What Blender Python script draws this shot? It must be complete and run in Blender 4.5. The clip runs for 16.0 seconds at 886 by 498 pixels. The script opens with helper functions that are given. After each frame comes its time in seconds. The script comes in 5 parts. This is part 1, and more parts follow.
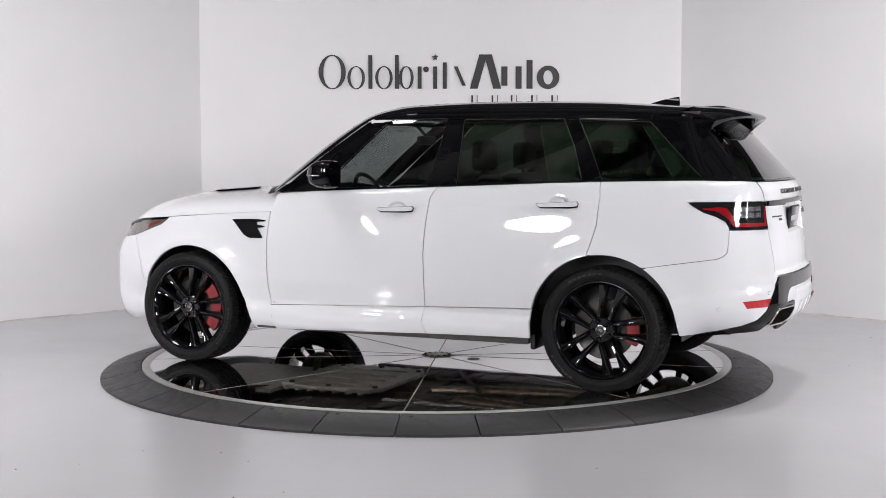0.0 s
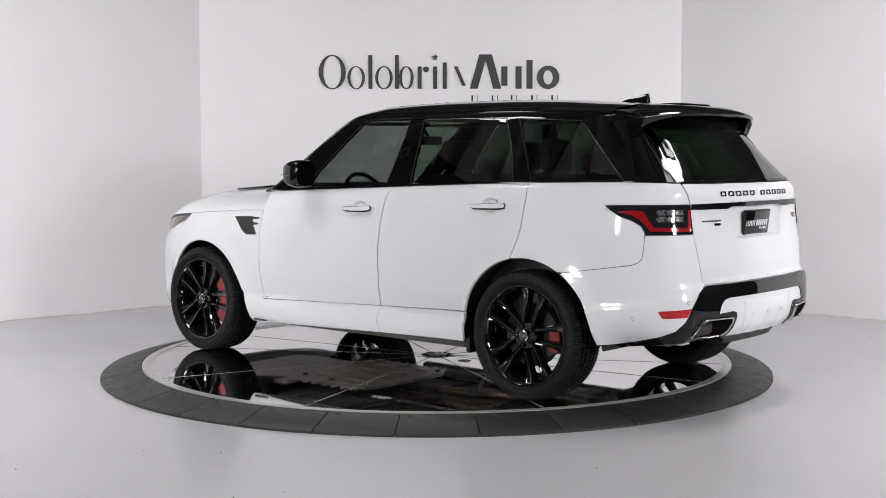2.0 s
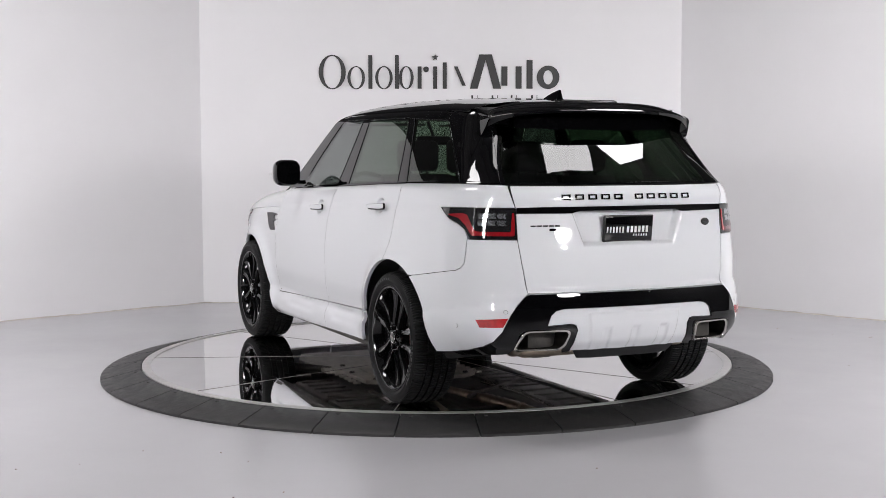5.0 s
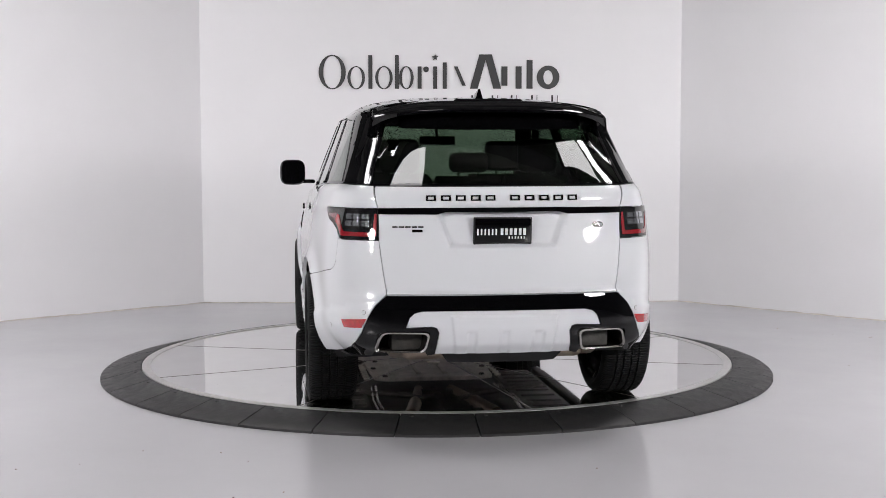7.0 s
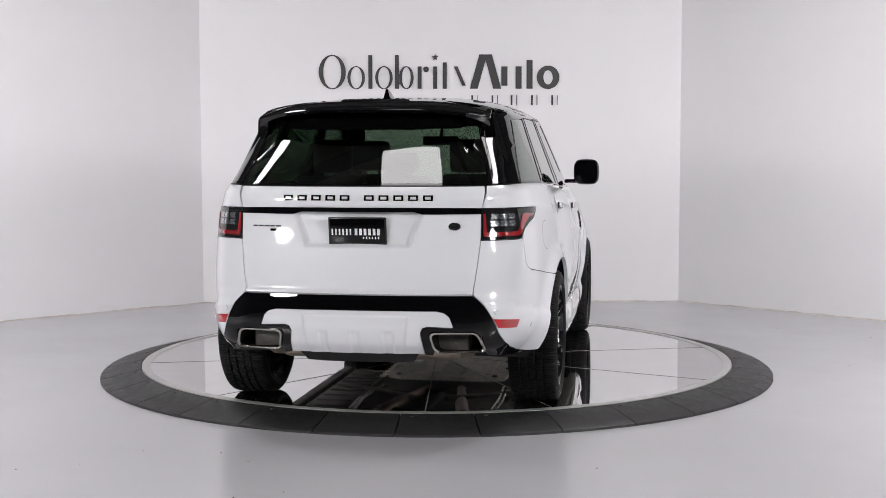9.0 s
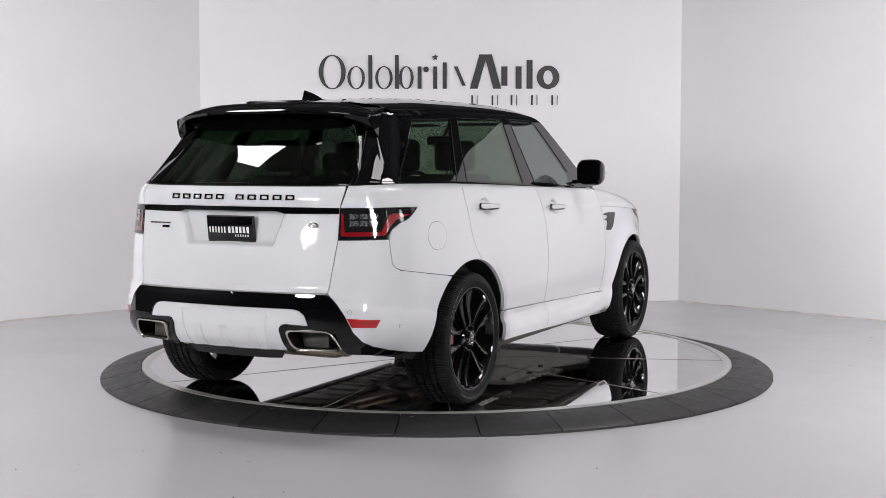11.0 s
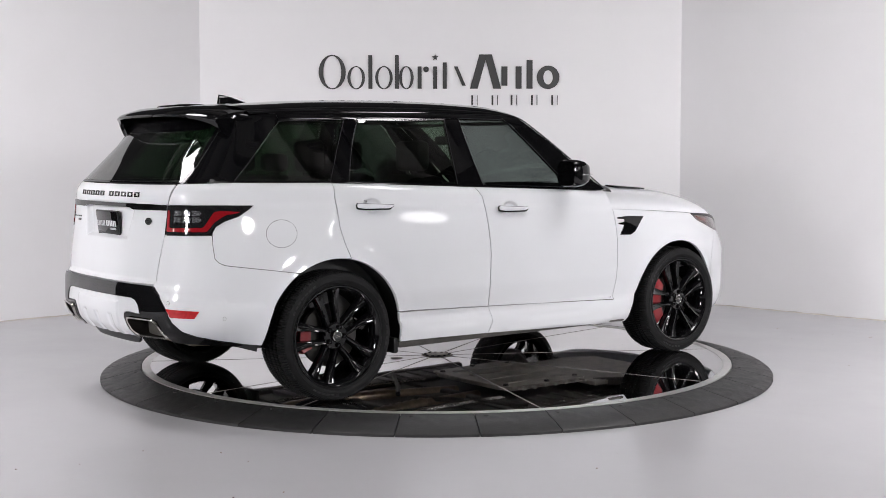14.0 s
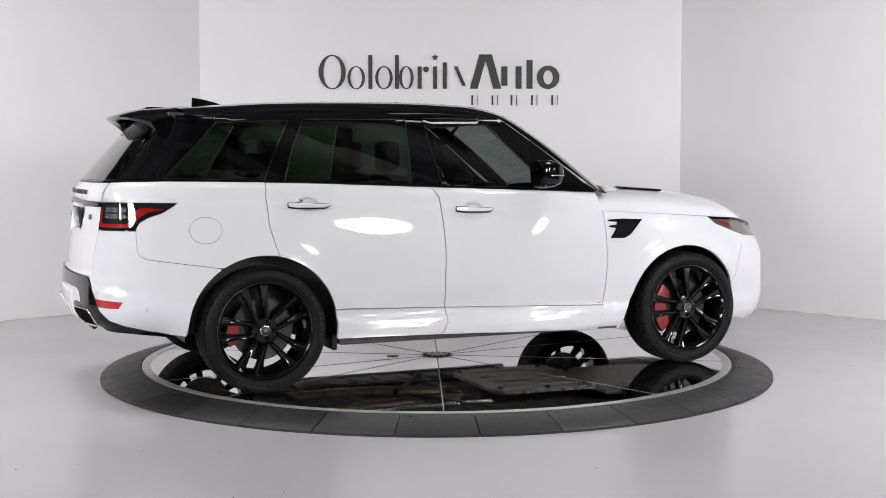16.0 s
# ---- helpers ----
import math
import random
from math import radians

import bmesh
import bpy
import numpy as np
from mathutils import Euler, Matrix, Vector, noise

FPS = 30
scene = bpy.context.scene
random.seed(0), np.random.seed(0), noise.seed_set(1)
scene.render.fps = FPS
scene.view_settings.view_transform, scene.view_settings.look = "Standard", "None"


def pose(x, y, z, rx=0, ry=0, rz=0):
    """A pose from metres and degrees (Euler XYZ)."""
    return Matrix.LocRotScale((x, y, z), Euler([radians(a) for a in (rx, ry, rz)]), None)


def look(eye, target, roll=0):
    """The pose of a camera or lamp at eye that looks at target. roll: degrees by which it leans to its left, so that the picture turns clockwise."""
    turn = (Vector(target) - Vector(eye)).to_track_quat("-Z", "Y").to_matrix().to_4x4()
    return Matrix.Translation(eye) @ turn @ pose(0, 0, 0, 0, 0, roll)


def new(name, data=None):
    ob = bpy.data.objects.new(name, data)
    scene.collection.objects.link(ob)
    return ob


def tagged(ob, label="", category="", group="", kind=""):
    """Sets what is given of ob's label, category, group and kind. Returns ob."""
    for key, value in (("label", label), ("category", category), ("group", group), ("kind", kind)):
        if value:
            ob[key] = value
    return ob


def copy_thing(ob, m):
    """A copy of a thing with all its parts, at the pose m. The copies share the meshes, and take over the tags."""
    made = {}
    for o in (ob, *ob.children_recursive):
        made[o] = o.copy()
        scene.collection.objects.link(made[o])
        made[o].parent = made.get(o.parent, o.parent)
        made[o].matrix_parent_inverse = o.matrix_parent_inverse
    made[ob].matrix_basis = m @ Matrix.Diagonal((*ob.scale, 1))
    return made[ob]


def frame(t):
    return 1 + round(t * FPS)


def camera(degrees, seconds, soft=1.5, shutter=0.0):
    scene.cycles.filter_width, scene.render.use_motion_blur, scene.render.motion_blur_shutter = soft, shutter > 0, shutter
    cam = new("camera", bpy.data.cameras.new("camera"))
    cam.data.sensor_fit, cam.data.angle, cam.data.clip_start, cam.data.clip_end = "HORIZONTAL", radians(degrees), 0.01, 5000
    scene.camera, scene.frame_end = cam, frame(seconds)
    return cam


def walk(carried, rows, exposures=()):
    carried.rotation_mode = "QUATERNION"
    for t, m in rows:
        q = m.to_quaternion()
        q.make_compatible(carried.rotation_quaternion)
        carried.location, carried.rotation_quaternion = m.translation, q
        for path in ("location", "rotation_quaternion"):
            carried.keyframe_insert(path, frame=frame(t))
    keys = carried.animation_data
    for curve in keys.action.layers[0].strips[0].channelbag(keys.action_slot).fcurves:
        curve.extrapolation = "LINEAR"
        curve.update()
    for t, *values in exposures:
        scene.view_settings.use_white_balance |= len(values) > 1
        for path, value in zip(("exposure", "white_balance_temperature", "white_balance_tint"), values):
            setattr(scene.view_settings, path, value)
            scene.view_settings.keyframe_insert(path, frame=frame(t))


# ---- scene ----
# The camera stands still on a tripod, 8.9 m before a motor turntable.
cam = camera(38.86, 16.0, soft=0.85)
EYE = (0.0, -8.902, 1.498)
AIM = (math.sin(0.0049) * math.cos(0.0749), math.cos(0.0049) * math.cos(0.0749), -math.sin(0.0749))
VIEW = look(EYE, tuple(e + 6 * a for e, a in zip(EYE, AIM)), -0.1)
walk(cam, [(0.0, VIEW), (16.0, VIEW)], exposures=[(0.0, 0.0), (16.0, 0.0)])

# ---- light: studio softboxes, no daylight ----
world = bpy.data.worlds.new("studio_air")
world.use_nodes = True
world.node_tree.nodes["Background"].inputs[0].default_value = (0.9, 0.93, 1.0, 1)
world.node_tree.nodes["Background"].inputs[1].default_value = 0.02
scene.world = world
scene.view_settings.exposure = 0.0


# ---- materials ----
def material(name, color, rough=0.5, metal=0.0, coat=0.0, coat_rough=0.03, spec=0.5, vary=0.0, scale=8.0, bump=0.0, bump_scale=120.0, rough_vary=0.0):
    m = bpy.data.materials.new(name)
    m.use_nodes = True
    nt = m.node_tree
    b = nt.nodes["Principled BSDF"]
    b.inputs["Base Color"].default_value = (*color, 1)
    b.inputs["Roughness"].default_value = rough
    b.inputs["Metallic"].default_value = metal
    b.inputs["Coat Weight"].default_value = coat
    b.inputs["Coat Roughness"].default_value = coat_rough
    b.inputs["Specular IOR Level"].default_value = spec
    co = nt.nodes.new("ShaderNodeTexCoord")
    if vary or rough_vary:
        n1 = nt.nodes.new("ShaderNodeTexNoise")
        n1.inputs["Scale"].default_value = scale
        n1.inputs["Detail"].default_value = 8
        n1.inputs["Roughness"].default_value = 0.65
        nt.links.new(co.outputs["Object"], n1.inputs["Vector"])
        if vary:
            ramp = nt.nodes.new("ShaderNodeMapRange")
            ramp.inputs["From Min"].default_value, ramp.inputs["From Max"].default_value = 0.3, 0.7
            ramp.inputs["To Min"].default_value, ramp.inputs["To Max"].default_value = 1 - vary, 1 + vary
            nt.links.new(n1.outputs["Fac"], ramp.inputs["Value"])
            mul = nt.nodes.new("ShaderNodeVectorMath")
            mul.operation = "SCALE"
            mul.inputs[0].default_value = color
            nt.links.new(ramp.outputs["Result"], mul.inputs["Scale"])
            nt.links.new(mul.outputs["Vector"], b.inputs["Base Color"])
        if rough_vary:
            rr = nt.nodes.new("ShaderNodeMapRange")
            rr.inputs["From Min"].default_value, rr.inputs["From Max"].default_value = 0.3, 0.7
            rr.inputs["To Min"].default_value, rr.inputs["To Max"].default_value = max(0, rough - rough_vary), rough + rough_vary
            nt.links.new(n1.outputs["Fac"], rr.inputs["Value"])
            nt.links.new(rr.outputs["Result"], b.inputs["Roughness"])
    if bump:
        n2 = nt.nodes.new("ShaderNodeTexNoise")
        n2.inputs["Scale"].default_value = bump_scale
        n2.inputs["Detail"].default_value = 4
        nt.links.new(co.outputs["Object"], n2.inputs["Vector"])
        bp = nt.nodes.new("ShaderNodeBump")
        bp.inputs["Strength"].default_value = bump
        bp.inputs["Distance"].default_value = 0.01
        nt.links.new(n2.outputs["Fac"], bp.inputs["Height"])
        nt.links.new(bp.outputs["Normal"], b.inputs["Normal"])
    return m


def glowing(name, color, strength):
    m = bpy.data.materials.new(name)
    m.use_nodes = True
    b = m.node_tree.nodes["Principled BSDF"]
    b.inputs["Base Color"].default_value = (*color, 1)
    b.inputs["Emission Color"].default_value = (*color, 1)
    b.inputs["Emission Strength"].default_value = strength
    return m


def tinted(name, tint, gloss_rough=0.0):
    """A sheet of tinted glass: clear tint behind a Fresnel gloss."""
    m = bpy.data.materials.new(name)
    m.use_nodes = True
    nt = m.node_tree
    nt.nodes.remove(nt.nodes["Principled BSDF"])
    out = nt.nodes["Material Output"]
    tr = nt.nodes.new("ShaderNodeBsdfTransparent")
    tr.inputs[0].default_value = (*tint, 1)
    gl = nt.nodes.new("ShaderNodeBsdfGlossy")
    gl.inputs["Color"].default_value = (1, 1, 1, 1)
    gl.inputs["Roughness"].default_value = gloss_rough
    lw = nt.nodes.new("ShaderNodeLayerWeight")
    lw.inputs["Blend"].default_value = 0.5
    pw = nt.nodes.new("ShaderNodeMath")
    pw.operation = "POWER"
    pw.inputs[1].default_value = 5.0
    nt.links.new(lw.outputs["Facing"], pw.inputs[0])
    fr = nt.nodes.new("ShaderNodeMath")
    fr.operation = "MULTIPLY_ADD"
    fr.inputs[1].default_value, fr.inputs[2].default_value = 0.94, 0.06
    nt.links.new(pw.outputs[0], fr.inputs[0])
    mix = nt.nodes.new("ShaderNodeMixShader")
    nt.links.new(fr.outputs[0], mix.inputs[0])
    nt.links.new(tr.outputs[0], mix.inputs[1])
    nt.links.new(gl.outputs[0], mix.inputs[2])
    nt.links.new(mix.outputs[0], out.inputs["Surface"])
    return m


WALL = material("wall_paint", (0.78, 0.77, 0.785), 0.55, vary=0.015, scale=1.5, bump=0.06, bump_scale=220)
FLOOR = material("epoxy_floor", (0.53, 0.525, 0.545), 0.22, coat=0.0, spec=0.36, vary=0.018, scale=0.9, rough_vary=0.02, bump=0.004, bump_scale=5)
JOINT = material("wall_joint_sealant", (0.50, 0.46, 0.42), 0.7, vary=0.45, scale=6)
GRIT = material("floor_grit", (0.20, 0.12, 0.09), 0.9, vary=0.5, scale=9)
CEILING = material("grey_ceiling", (0.20, 0.195, 0.19), 0.8, vary=0.2)
DARK = material("unseen_dark_wall", (0.022, 0.022, 0.023), 0.9, vary=0.2)
HEAD_LENS = material("headlight_lens", (0.16, 0.135, 0.13), 0.08, metal=0.3, coat=1.0, vary=0.25, scale=50)
STEEL_BEAM = material("beam_paint", (0.06, 0.06, 0.065), 0.6, vary=0.2)
RUBBER_MAT = material("rubber_ramp", (0.025, 0.0245, 0.025), 0.5, vary=0.25, scale=14, bump=0.12, bump_scale=90, rough_vary=0.1)
nt = RUBBER_MAT.node_tree
info, span, join = nt.nodes.new("ShaderNodeObjectInfo"), nt.nodes.new("ShaderNodeMapRange"), nt.nodes.new("ShaderNodeMath")
span.inputs["To Min"].default_value, span.inputs["To Max"].default_value = 0.78, 1.25
join.operation = "MULTIPLY"
scale_in = next(n for n in nt.nodes if n.type == "VECT_MATH").inputs["Scale"]
nt.links.new(info.outputs["Random"], span.inputs["Value"])
nt.links.new(scale_in.links[0].from_socket, join.inputs[0])
nt.links.new(span.outputs["Result"], join.inputs[1])
nt.links.new(join.outputs[0], scale_in)
MIRROR = material("polished_deck", (0.76, 0.755, 0.76), 0.03, metal=1.0, vary=0.05, scale=4, rough_vary=0.022)
DECK_RIM = material("deck_rim_steel", (0.62, 0.61, 0.60), 0.3, metal=0.6, vary=0.08, scale=20)
SEAM = material("deck_seam", (0.05, 0.05, 0.05), 0.6)
SEAM_LINE = material("deck_joint", (0.22, 0.21, 0.20), 0.5, vary=0.2, scale=30)
SIGN = material("sign_black", (0.028, 0.027, 0.028), 0.5, vary=0.05)
WHITE = material("white_paint", (0.715, 0.725, 0.75), 0.4, coat=1.0, coat_rough=0.008, spec=0.2)
BLACK = material("gloss_black", (0.0025, 0.0025, 0.003), 0.02, spec=0.4)
PLASTIC = material("black_plastic", (0.011, 0.011, 0.0115), 0.45, spec=0.35, vary=0.15, scale=60, bump=0.05, bump_scale=300)
TYRE_SHINE = material("tyre_lettering", (0.012, 0.012, 0.0125), 0.35, spec=0.4, vary=0.2, scale=40)
TYRE = material("tyre_rubber", (0.0075, 0.0075, 0.008), 0.6, spec=0.2, vary=0.25, scale=25, bump=0.08, bump_scale=250)
nt = TYRE.node_tree
co, turn, sweep = nt.nodes.new("ShaderNodeTexCoord"), nt.nodes.new("ShaderNodeMapping"), nt.nodes.new("ShaderNodeTexGradient")
sweep.gradient_type = "RADIAL"
turn.inputs["Rotation"].default_value = (math.pi / 2, 0, 0)
nt.links.new(co.outputs["Object"], turn.inputs["Vector"])
nt.links.new(turn.outputs["Vector"], sweep.inputs["Vector"])
flat, reach, outer, wave, saw, cut = (nt.nodes.new("ShaderNodeVectorMath"), nt.nodes.new("ShaderNodeVectorMath"), *(nt.nodes.new("ShaderNodeMath") for _ in range(4)))
flat.operation, flat.inputs[1].default_value = "MULTIPLY", (1, 0, 1)
reach.operation = "LENGTH"
outer.operation, outer.inputs[1].default_value = "GREATER_THAN", 0.362
wave.operation, wave.inputs[1].default_value = "MULTIPLY", 150.0
saw.operation, saw.inputs[1].default_value = "PINGPONG", 0.5
cut.operation = "MULTIPLY"
nt.links.new(co.outputs["Object"], flat.inputs[0])
nt.links.new(flat.outputs["Vector"], reach.inputs[0])
nt.links.new(reach.outputs["Value"], outer.inputs[0])
nt.links.new(sweep.outputs["Fac"], wave.inputs[0])
nt.links.new(wave.outputs[0], saw.inputs[0])
nt.links.new(saw.outputs[0], cut.inputs[0])
nt.links.new(outer.outputs[0], cut.inputs[1])
grain = next(n for n in nt.nodes if n.type == "BUMP")
slit = nt.nodes.new("ShaderNodeBump")
slit.inputs["Strength"].default_value, slit.inputs["Distance"].default_value = 0.9, 0.012
nt.links.new(cut.outputs[0], slit.inputs["Height"])
nt.links.new(grain.outputs["Normal"], slit.inputs["Normal"])
nt.links.new(slit.outputs["Normal"], nt.nodes["Principled BSDF"].inputs["Normal"])
RIM = material("gloss_black_alloy", (0.004, 0.004, 0.0045), 0.06)
CALIPER = material("red_caliper", (0.24, 0.008, 0.013), 0.3, coat=0.6, coat_rough=0.1, vary=0.1)
DISC = material("brake_steel", (0.07, 0.068, 0.066), 0.45, metal=1.0, vary=0.12, scale=30)
CHROME = material("chrome", (0.82, 0.81, 0.80), 0.08, metal=1.0)
SATIN = material("satin_steel", (0.55, 0.53, 0.50), 0.25, metal=1.0, vary=0.08, scale=40)
RED = material("red_lens", (0.26, 0.008, 0.013), 0.1, coat=1.0, vary=0.1, scale=60)
AMBER = material("amber_lens", (0.16, 0.030, 0.018), 0.15, coat=1.0)
SMOKED = material("smoked_lens", (0.012, 0.012, 0.013), 0.04)
CLEAR = material("clear_lens", (0.30, 0.31, 0.33), 0.1, metal=0.7, coat=1.0, vary=0.3, scale=70)
GLASS = tinted("privacy_glass", (0.085, 0.128, 0.088))
GLASS_FRONT = tinted("light_glass", (0.17, 0.19, 0.185))
GLASS_SCREEN = tinted("windscreen_glass", (0.80, 0.86, 0.83))
LEATHER = material("dark_leather", (0.018, 0.017, 0.017), 0.5, vary=0.15, scale=40, bump=0.1)
TRIM_CABIN = material("cabin_trim", (0.035, 0.035, 0.036), 0.6, vary=0.1)
UNDER = material("underbody_coat", (0.060, 0.056, 0.050), 0.6, vary=0.4, scale=9, bump=0.2, bump_scale=60)
PAN = material("underbody_shield", (0.46, 0.43, 0.38), 0.5, metal=0.2, vary=0.3, scale=12, bump=0.15, bump_scale=50)
PIPE = material("exhaust_pipe", (0.26, 0.21, 0.16), 0.36, metal=1.0, vary=0.3, scale=16)
SEAL = material("window_seal", (0.03, 0.03, 0.032), 0.22)
SILENCER = material("silencer_steel", (0.36, 0.30, 0.24), 0.42, metal=0.7, vary=0.35, scale=9, bump=0.1, bump_scale=40)
REFLEX = material("red_reflex_lens", (0.42, 0.012, 0.016), 0.12, coat=1.0, vary=0.35, scale=45)
BADGE = material("badge_dark", (0.015, 0.018, 0.017), 0.3, coat=1.0)
CAP = material("hub_cap_face", (0.05, 0.05, 0.052), 0.3, metal=0.6)
HUB_PLATE = material("hub_plate", (0.74, 0.70, 0.64), 0.35, metal=0.75, vary=0.08, scale=30)
# strength of the added overhead fill pair
SOFTBOX_FILL = glowing("softbox_fabric_fill", (1.0, 0.974, 0.987), 18.0)
SOFTBOX_SIDE = glowing("softbox_fabric_side", (1.0, 0.974, 0.987), 78.0)
SLEEVE_BLACK = material("exhaust_sleeve_black", (0.010, 0.009, 0.008), 0.95, spec=0.08, vary=0.3, scale=30)
SOFTBOX_LOW = glowing("softbox_fabric_dim", (1.0, 0.974, 0.987), 8.0)


# ---- building helpers ----
def link(name, bm, mat, smooth=True):
    me = bpy.data.meshes.new(name)
    bm.to_mesh(me)
    bm.free()
    me.materials.append(mat)
    if smooth:
        me.shade_smooth()
        me.set_sharp_from_angle(angle=radians(35))
    return new(name, me)


def part(name, bm, mat, parent, label="", smooth=True):
    ob = link(name, bm, mat, smooth)
    ob.parent = parent
    return tagged(ob, label)


def empty(name):
    ob = new(name)
    ob.empty_display_size = 0.2
    return ob


def box(bm, x0, x1, y0, y1, z0, z1, bevel=0.0, seg=2):
    made = bmesh.ops.create_cube(bm, size=1.0)["verts"]
    bmesh.ops.scale(bm, vec=(x1 - x0, y1 - y0, z1 - z0), verts=made)
    bmesh.ops.translate(bm, vec=((x0 + x1) / 2, (y0 + y1) / 2, (z0 + z1) / 2), verts=made)
    if bevel:
        edges = list({e for v in made for e in v.link_edges})
        bmesh.ops.bevel(bm, geom=edges, offset=bevel, segments=seg, profile=0.5, affect="EDGES")
    return bm


def tube(bm, points, r, n=12, caps=True):
    """A round pipe along points."""
    pts = [Vector(p) for p in points]
    rings = []
    for i, p in enumerate(pts):
        d = (pts[min(i + 1, len(pts) - 1)] - pts[max(i - 1, 0)]).normalized()
        up = Vector((0, 0, 1)) if abs(d.z) < 0.9 else Vector((0, 1, 0))
        a = d.cross(up).normalized()
        b = d.cross(a)
        rr = r[i] if isinstance(r, (list, tuple)) else r
        rings.append([bm.verts.new(p + rr * (math.cos(k * math.tau / n) * a + math.sin(k * math.tau / n) * b)) for k in range(n)])
    for ra, rb in zip(rings, rings[1:]):
        for k in range(n):
            bm.faces.new((ra[k], ra[(k + 1) % n], rb[(k + 1) % n], rb[k]))
    if caps:
        bm.faces.new(rings[0])
        bm.faces.new(rings[-1][::-1])
    return bm


def lathe(bm, profile, n=64, axis="y", center=(0, 0, 0), closed=False):
    """Turns a profile of (radius, height) round an axis."""
    rings = []
    for r, h in profile:
        ring = []
        for k in range(n):
            a = k * math.tau / n
            v = {"y": (r * math.cos(a), h, r * math.sin(a)), "z": (r * math.cos(a), r * math.sin(a), h)}[axis]
            ring.append(bm.verts.new(Vector(v) + Vector(center)))
        rings.append(ring)
    pairs = list(zip(rings, rings[1:]))
    if closed:
        pairs.append((rings[-1], rings[0]))
    for ra, rb in pairs:
        for k in range(n):
            bm.faces.new((ra[k], ra[(k + 1) % n], rb[(k + 1) % n], rb[k]))
    bmesh.ops.recalc_face_normals(bm, faces=bm.faces)
    return bm


def slab(bm, outline, depth, origin, ux, uy, bevel=0.0):
    """A flat outline (u, v) pushed out by depth along ux x uy."""
    o, ux, uy = Vector(origin), Vector(ux), Vector(uy)
    n = ux.cross(uy).normalized()
    low = [bm.verts.new(o + ux * u + uy * v) for u, v in outline]
    top = [bm.verts.new(o + ux * u + uy * v + n * depth) for u, v in outline]
    k = len(outline)
    bm.faces.new(low[::-1])
    cap = bm.faces.new(top)
    for i in range(k):
        bm.faces.new((low[i], low[(i + 1) % k], top[(i + 1) % k], top[i]))
    if bevel:
        bmesh.ops.bevel(bm, geom=list(cap.edges), offset=bevel, segments=2, profile=0.5, affect="EDGES")
    return bm


# ---- the room ----
ROOM_H, WHITE_H = 5.2, 3.09
BACK_A, BACK_B = (-2.371, 3.798), (2.467, 3.850)
LEFT_END, RIGHT_END = (-6.6, 0.0), (6.6, -0.34)
REAR_Y = -13.0


def wall(name, a, b, mat=WALL, label="", z1=ROOM_H, z0=0.0):
    """A wall 0.15 m thick whose inner face runs from a to b, the room on its right."""
    bm = bmesh.new()
    a, b = Vector((*a, 0)), Vector((*b, 0))
    d = (b - a).normalized()
    n = Vector((-d.y, d.x, 0)) * 0.15
    quad = [a, b, b + n, a + n]
    lo = [bm.verts.new(p + Vector((0, 0, z0))) for p in quad]
    hi = [bm.verts.new(p + Vector((0, 0, z1))) for p in quad]
    bm.faces.new(lo[::-1])
    bm.faces.new(hi)
    for i in range(4):
        bm.faces.new((lo[i], lo[(i + 1) % 4], hi[(i + 1) % 4], hi[i]))
    return tagged(link(name, bm, mat, False), label or "white painted smooth studio wall", "wall", kind="structure")


# Unseen dark band and side walls, added to keep the car's reflections black.
for name, a, b in (("wall_north", BACK_A, BACK_B), ("wall_northwest", LEFT_END, BACK_A), ("wall_northeast", BACK_B, RIGHT_END)):
    wall(name, a, b, z1=WHITE_H)
    wall(name + "_upper", a, b, DARK, "unseen dark upper wall above the white walls", z0=WHITE_H)
wall("wall_west", (LEFT_END[0], REAR_Y), LEFT_END, DARK, "unseen dark wall beside the studio")
wall("wall_east", RIGHT_END, (RIGHT_END[0], REAR_Y), DARK, "unseen dark wall beside the studio")
wall("wall_south", (RIGHT_END[0], REAR_Y), (LEFT_END[0], REAR_Y), DARK, "dark wall behind the studio")

bm = bmesh.new()
box(bm, -7, 7, -13.3, 4.3, -0.2, 0.0)
tagged(link("floor", bm, FLOOR, False), "glossy light grey epoxy studio floor", "floor", kind="structure")
bm = bmesh.new()
box(bm, -7, 7, -13.3, 4.3, ROOM_H, ROOM_H + 0.2)
for k in range(30):
    box(bm, -7, 7, -13 + k * 0.58, -12.76 + k * 0.58, ROOM_H - 0.16, ROOM_H - 0.001)
tagged(link("ceiling", bm, CEILING, False), "grey ribbed steel ceiling", "ceiling", kind="structure")
for k in range(7):
    bm = bmesh.new()
    y = -11.6 + 2.3 * k
    for z0, z1, w in ((ROOM_H - 0.42, ROOM_H - 0.40, 0.09), (ROOM_H - 0.40, ROOM_H - 0.185, 0.012), (ROOM_H - 0.185, ROOM_H - 0.162, 0.09)):
        box(bm, -6.6, 6.6, y - w, y + w, z0, z1)
    tagged(link("ceiling_beam", bm, STEEL_BEAM, False), "dark painted steel roof beam", "beam", kind="structure")


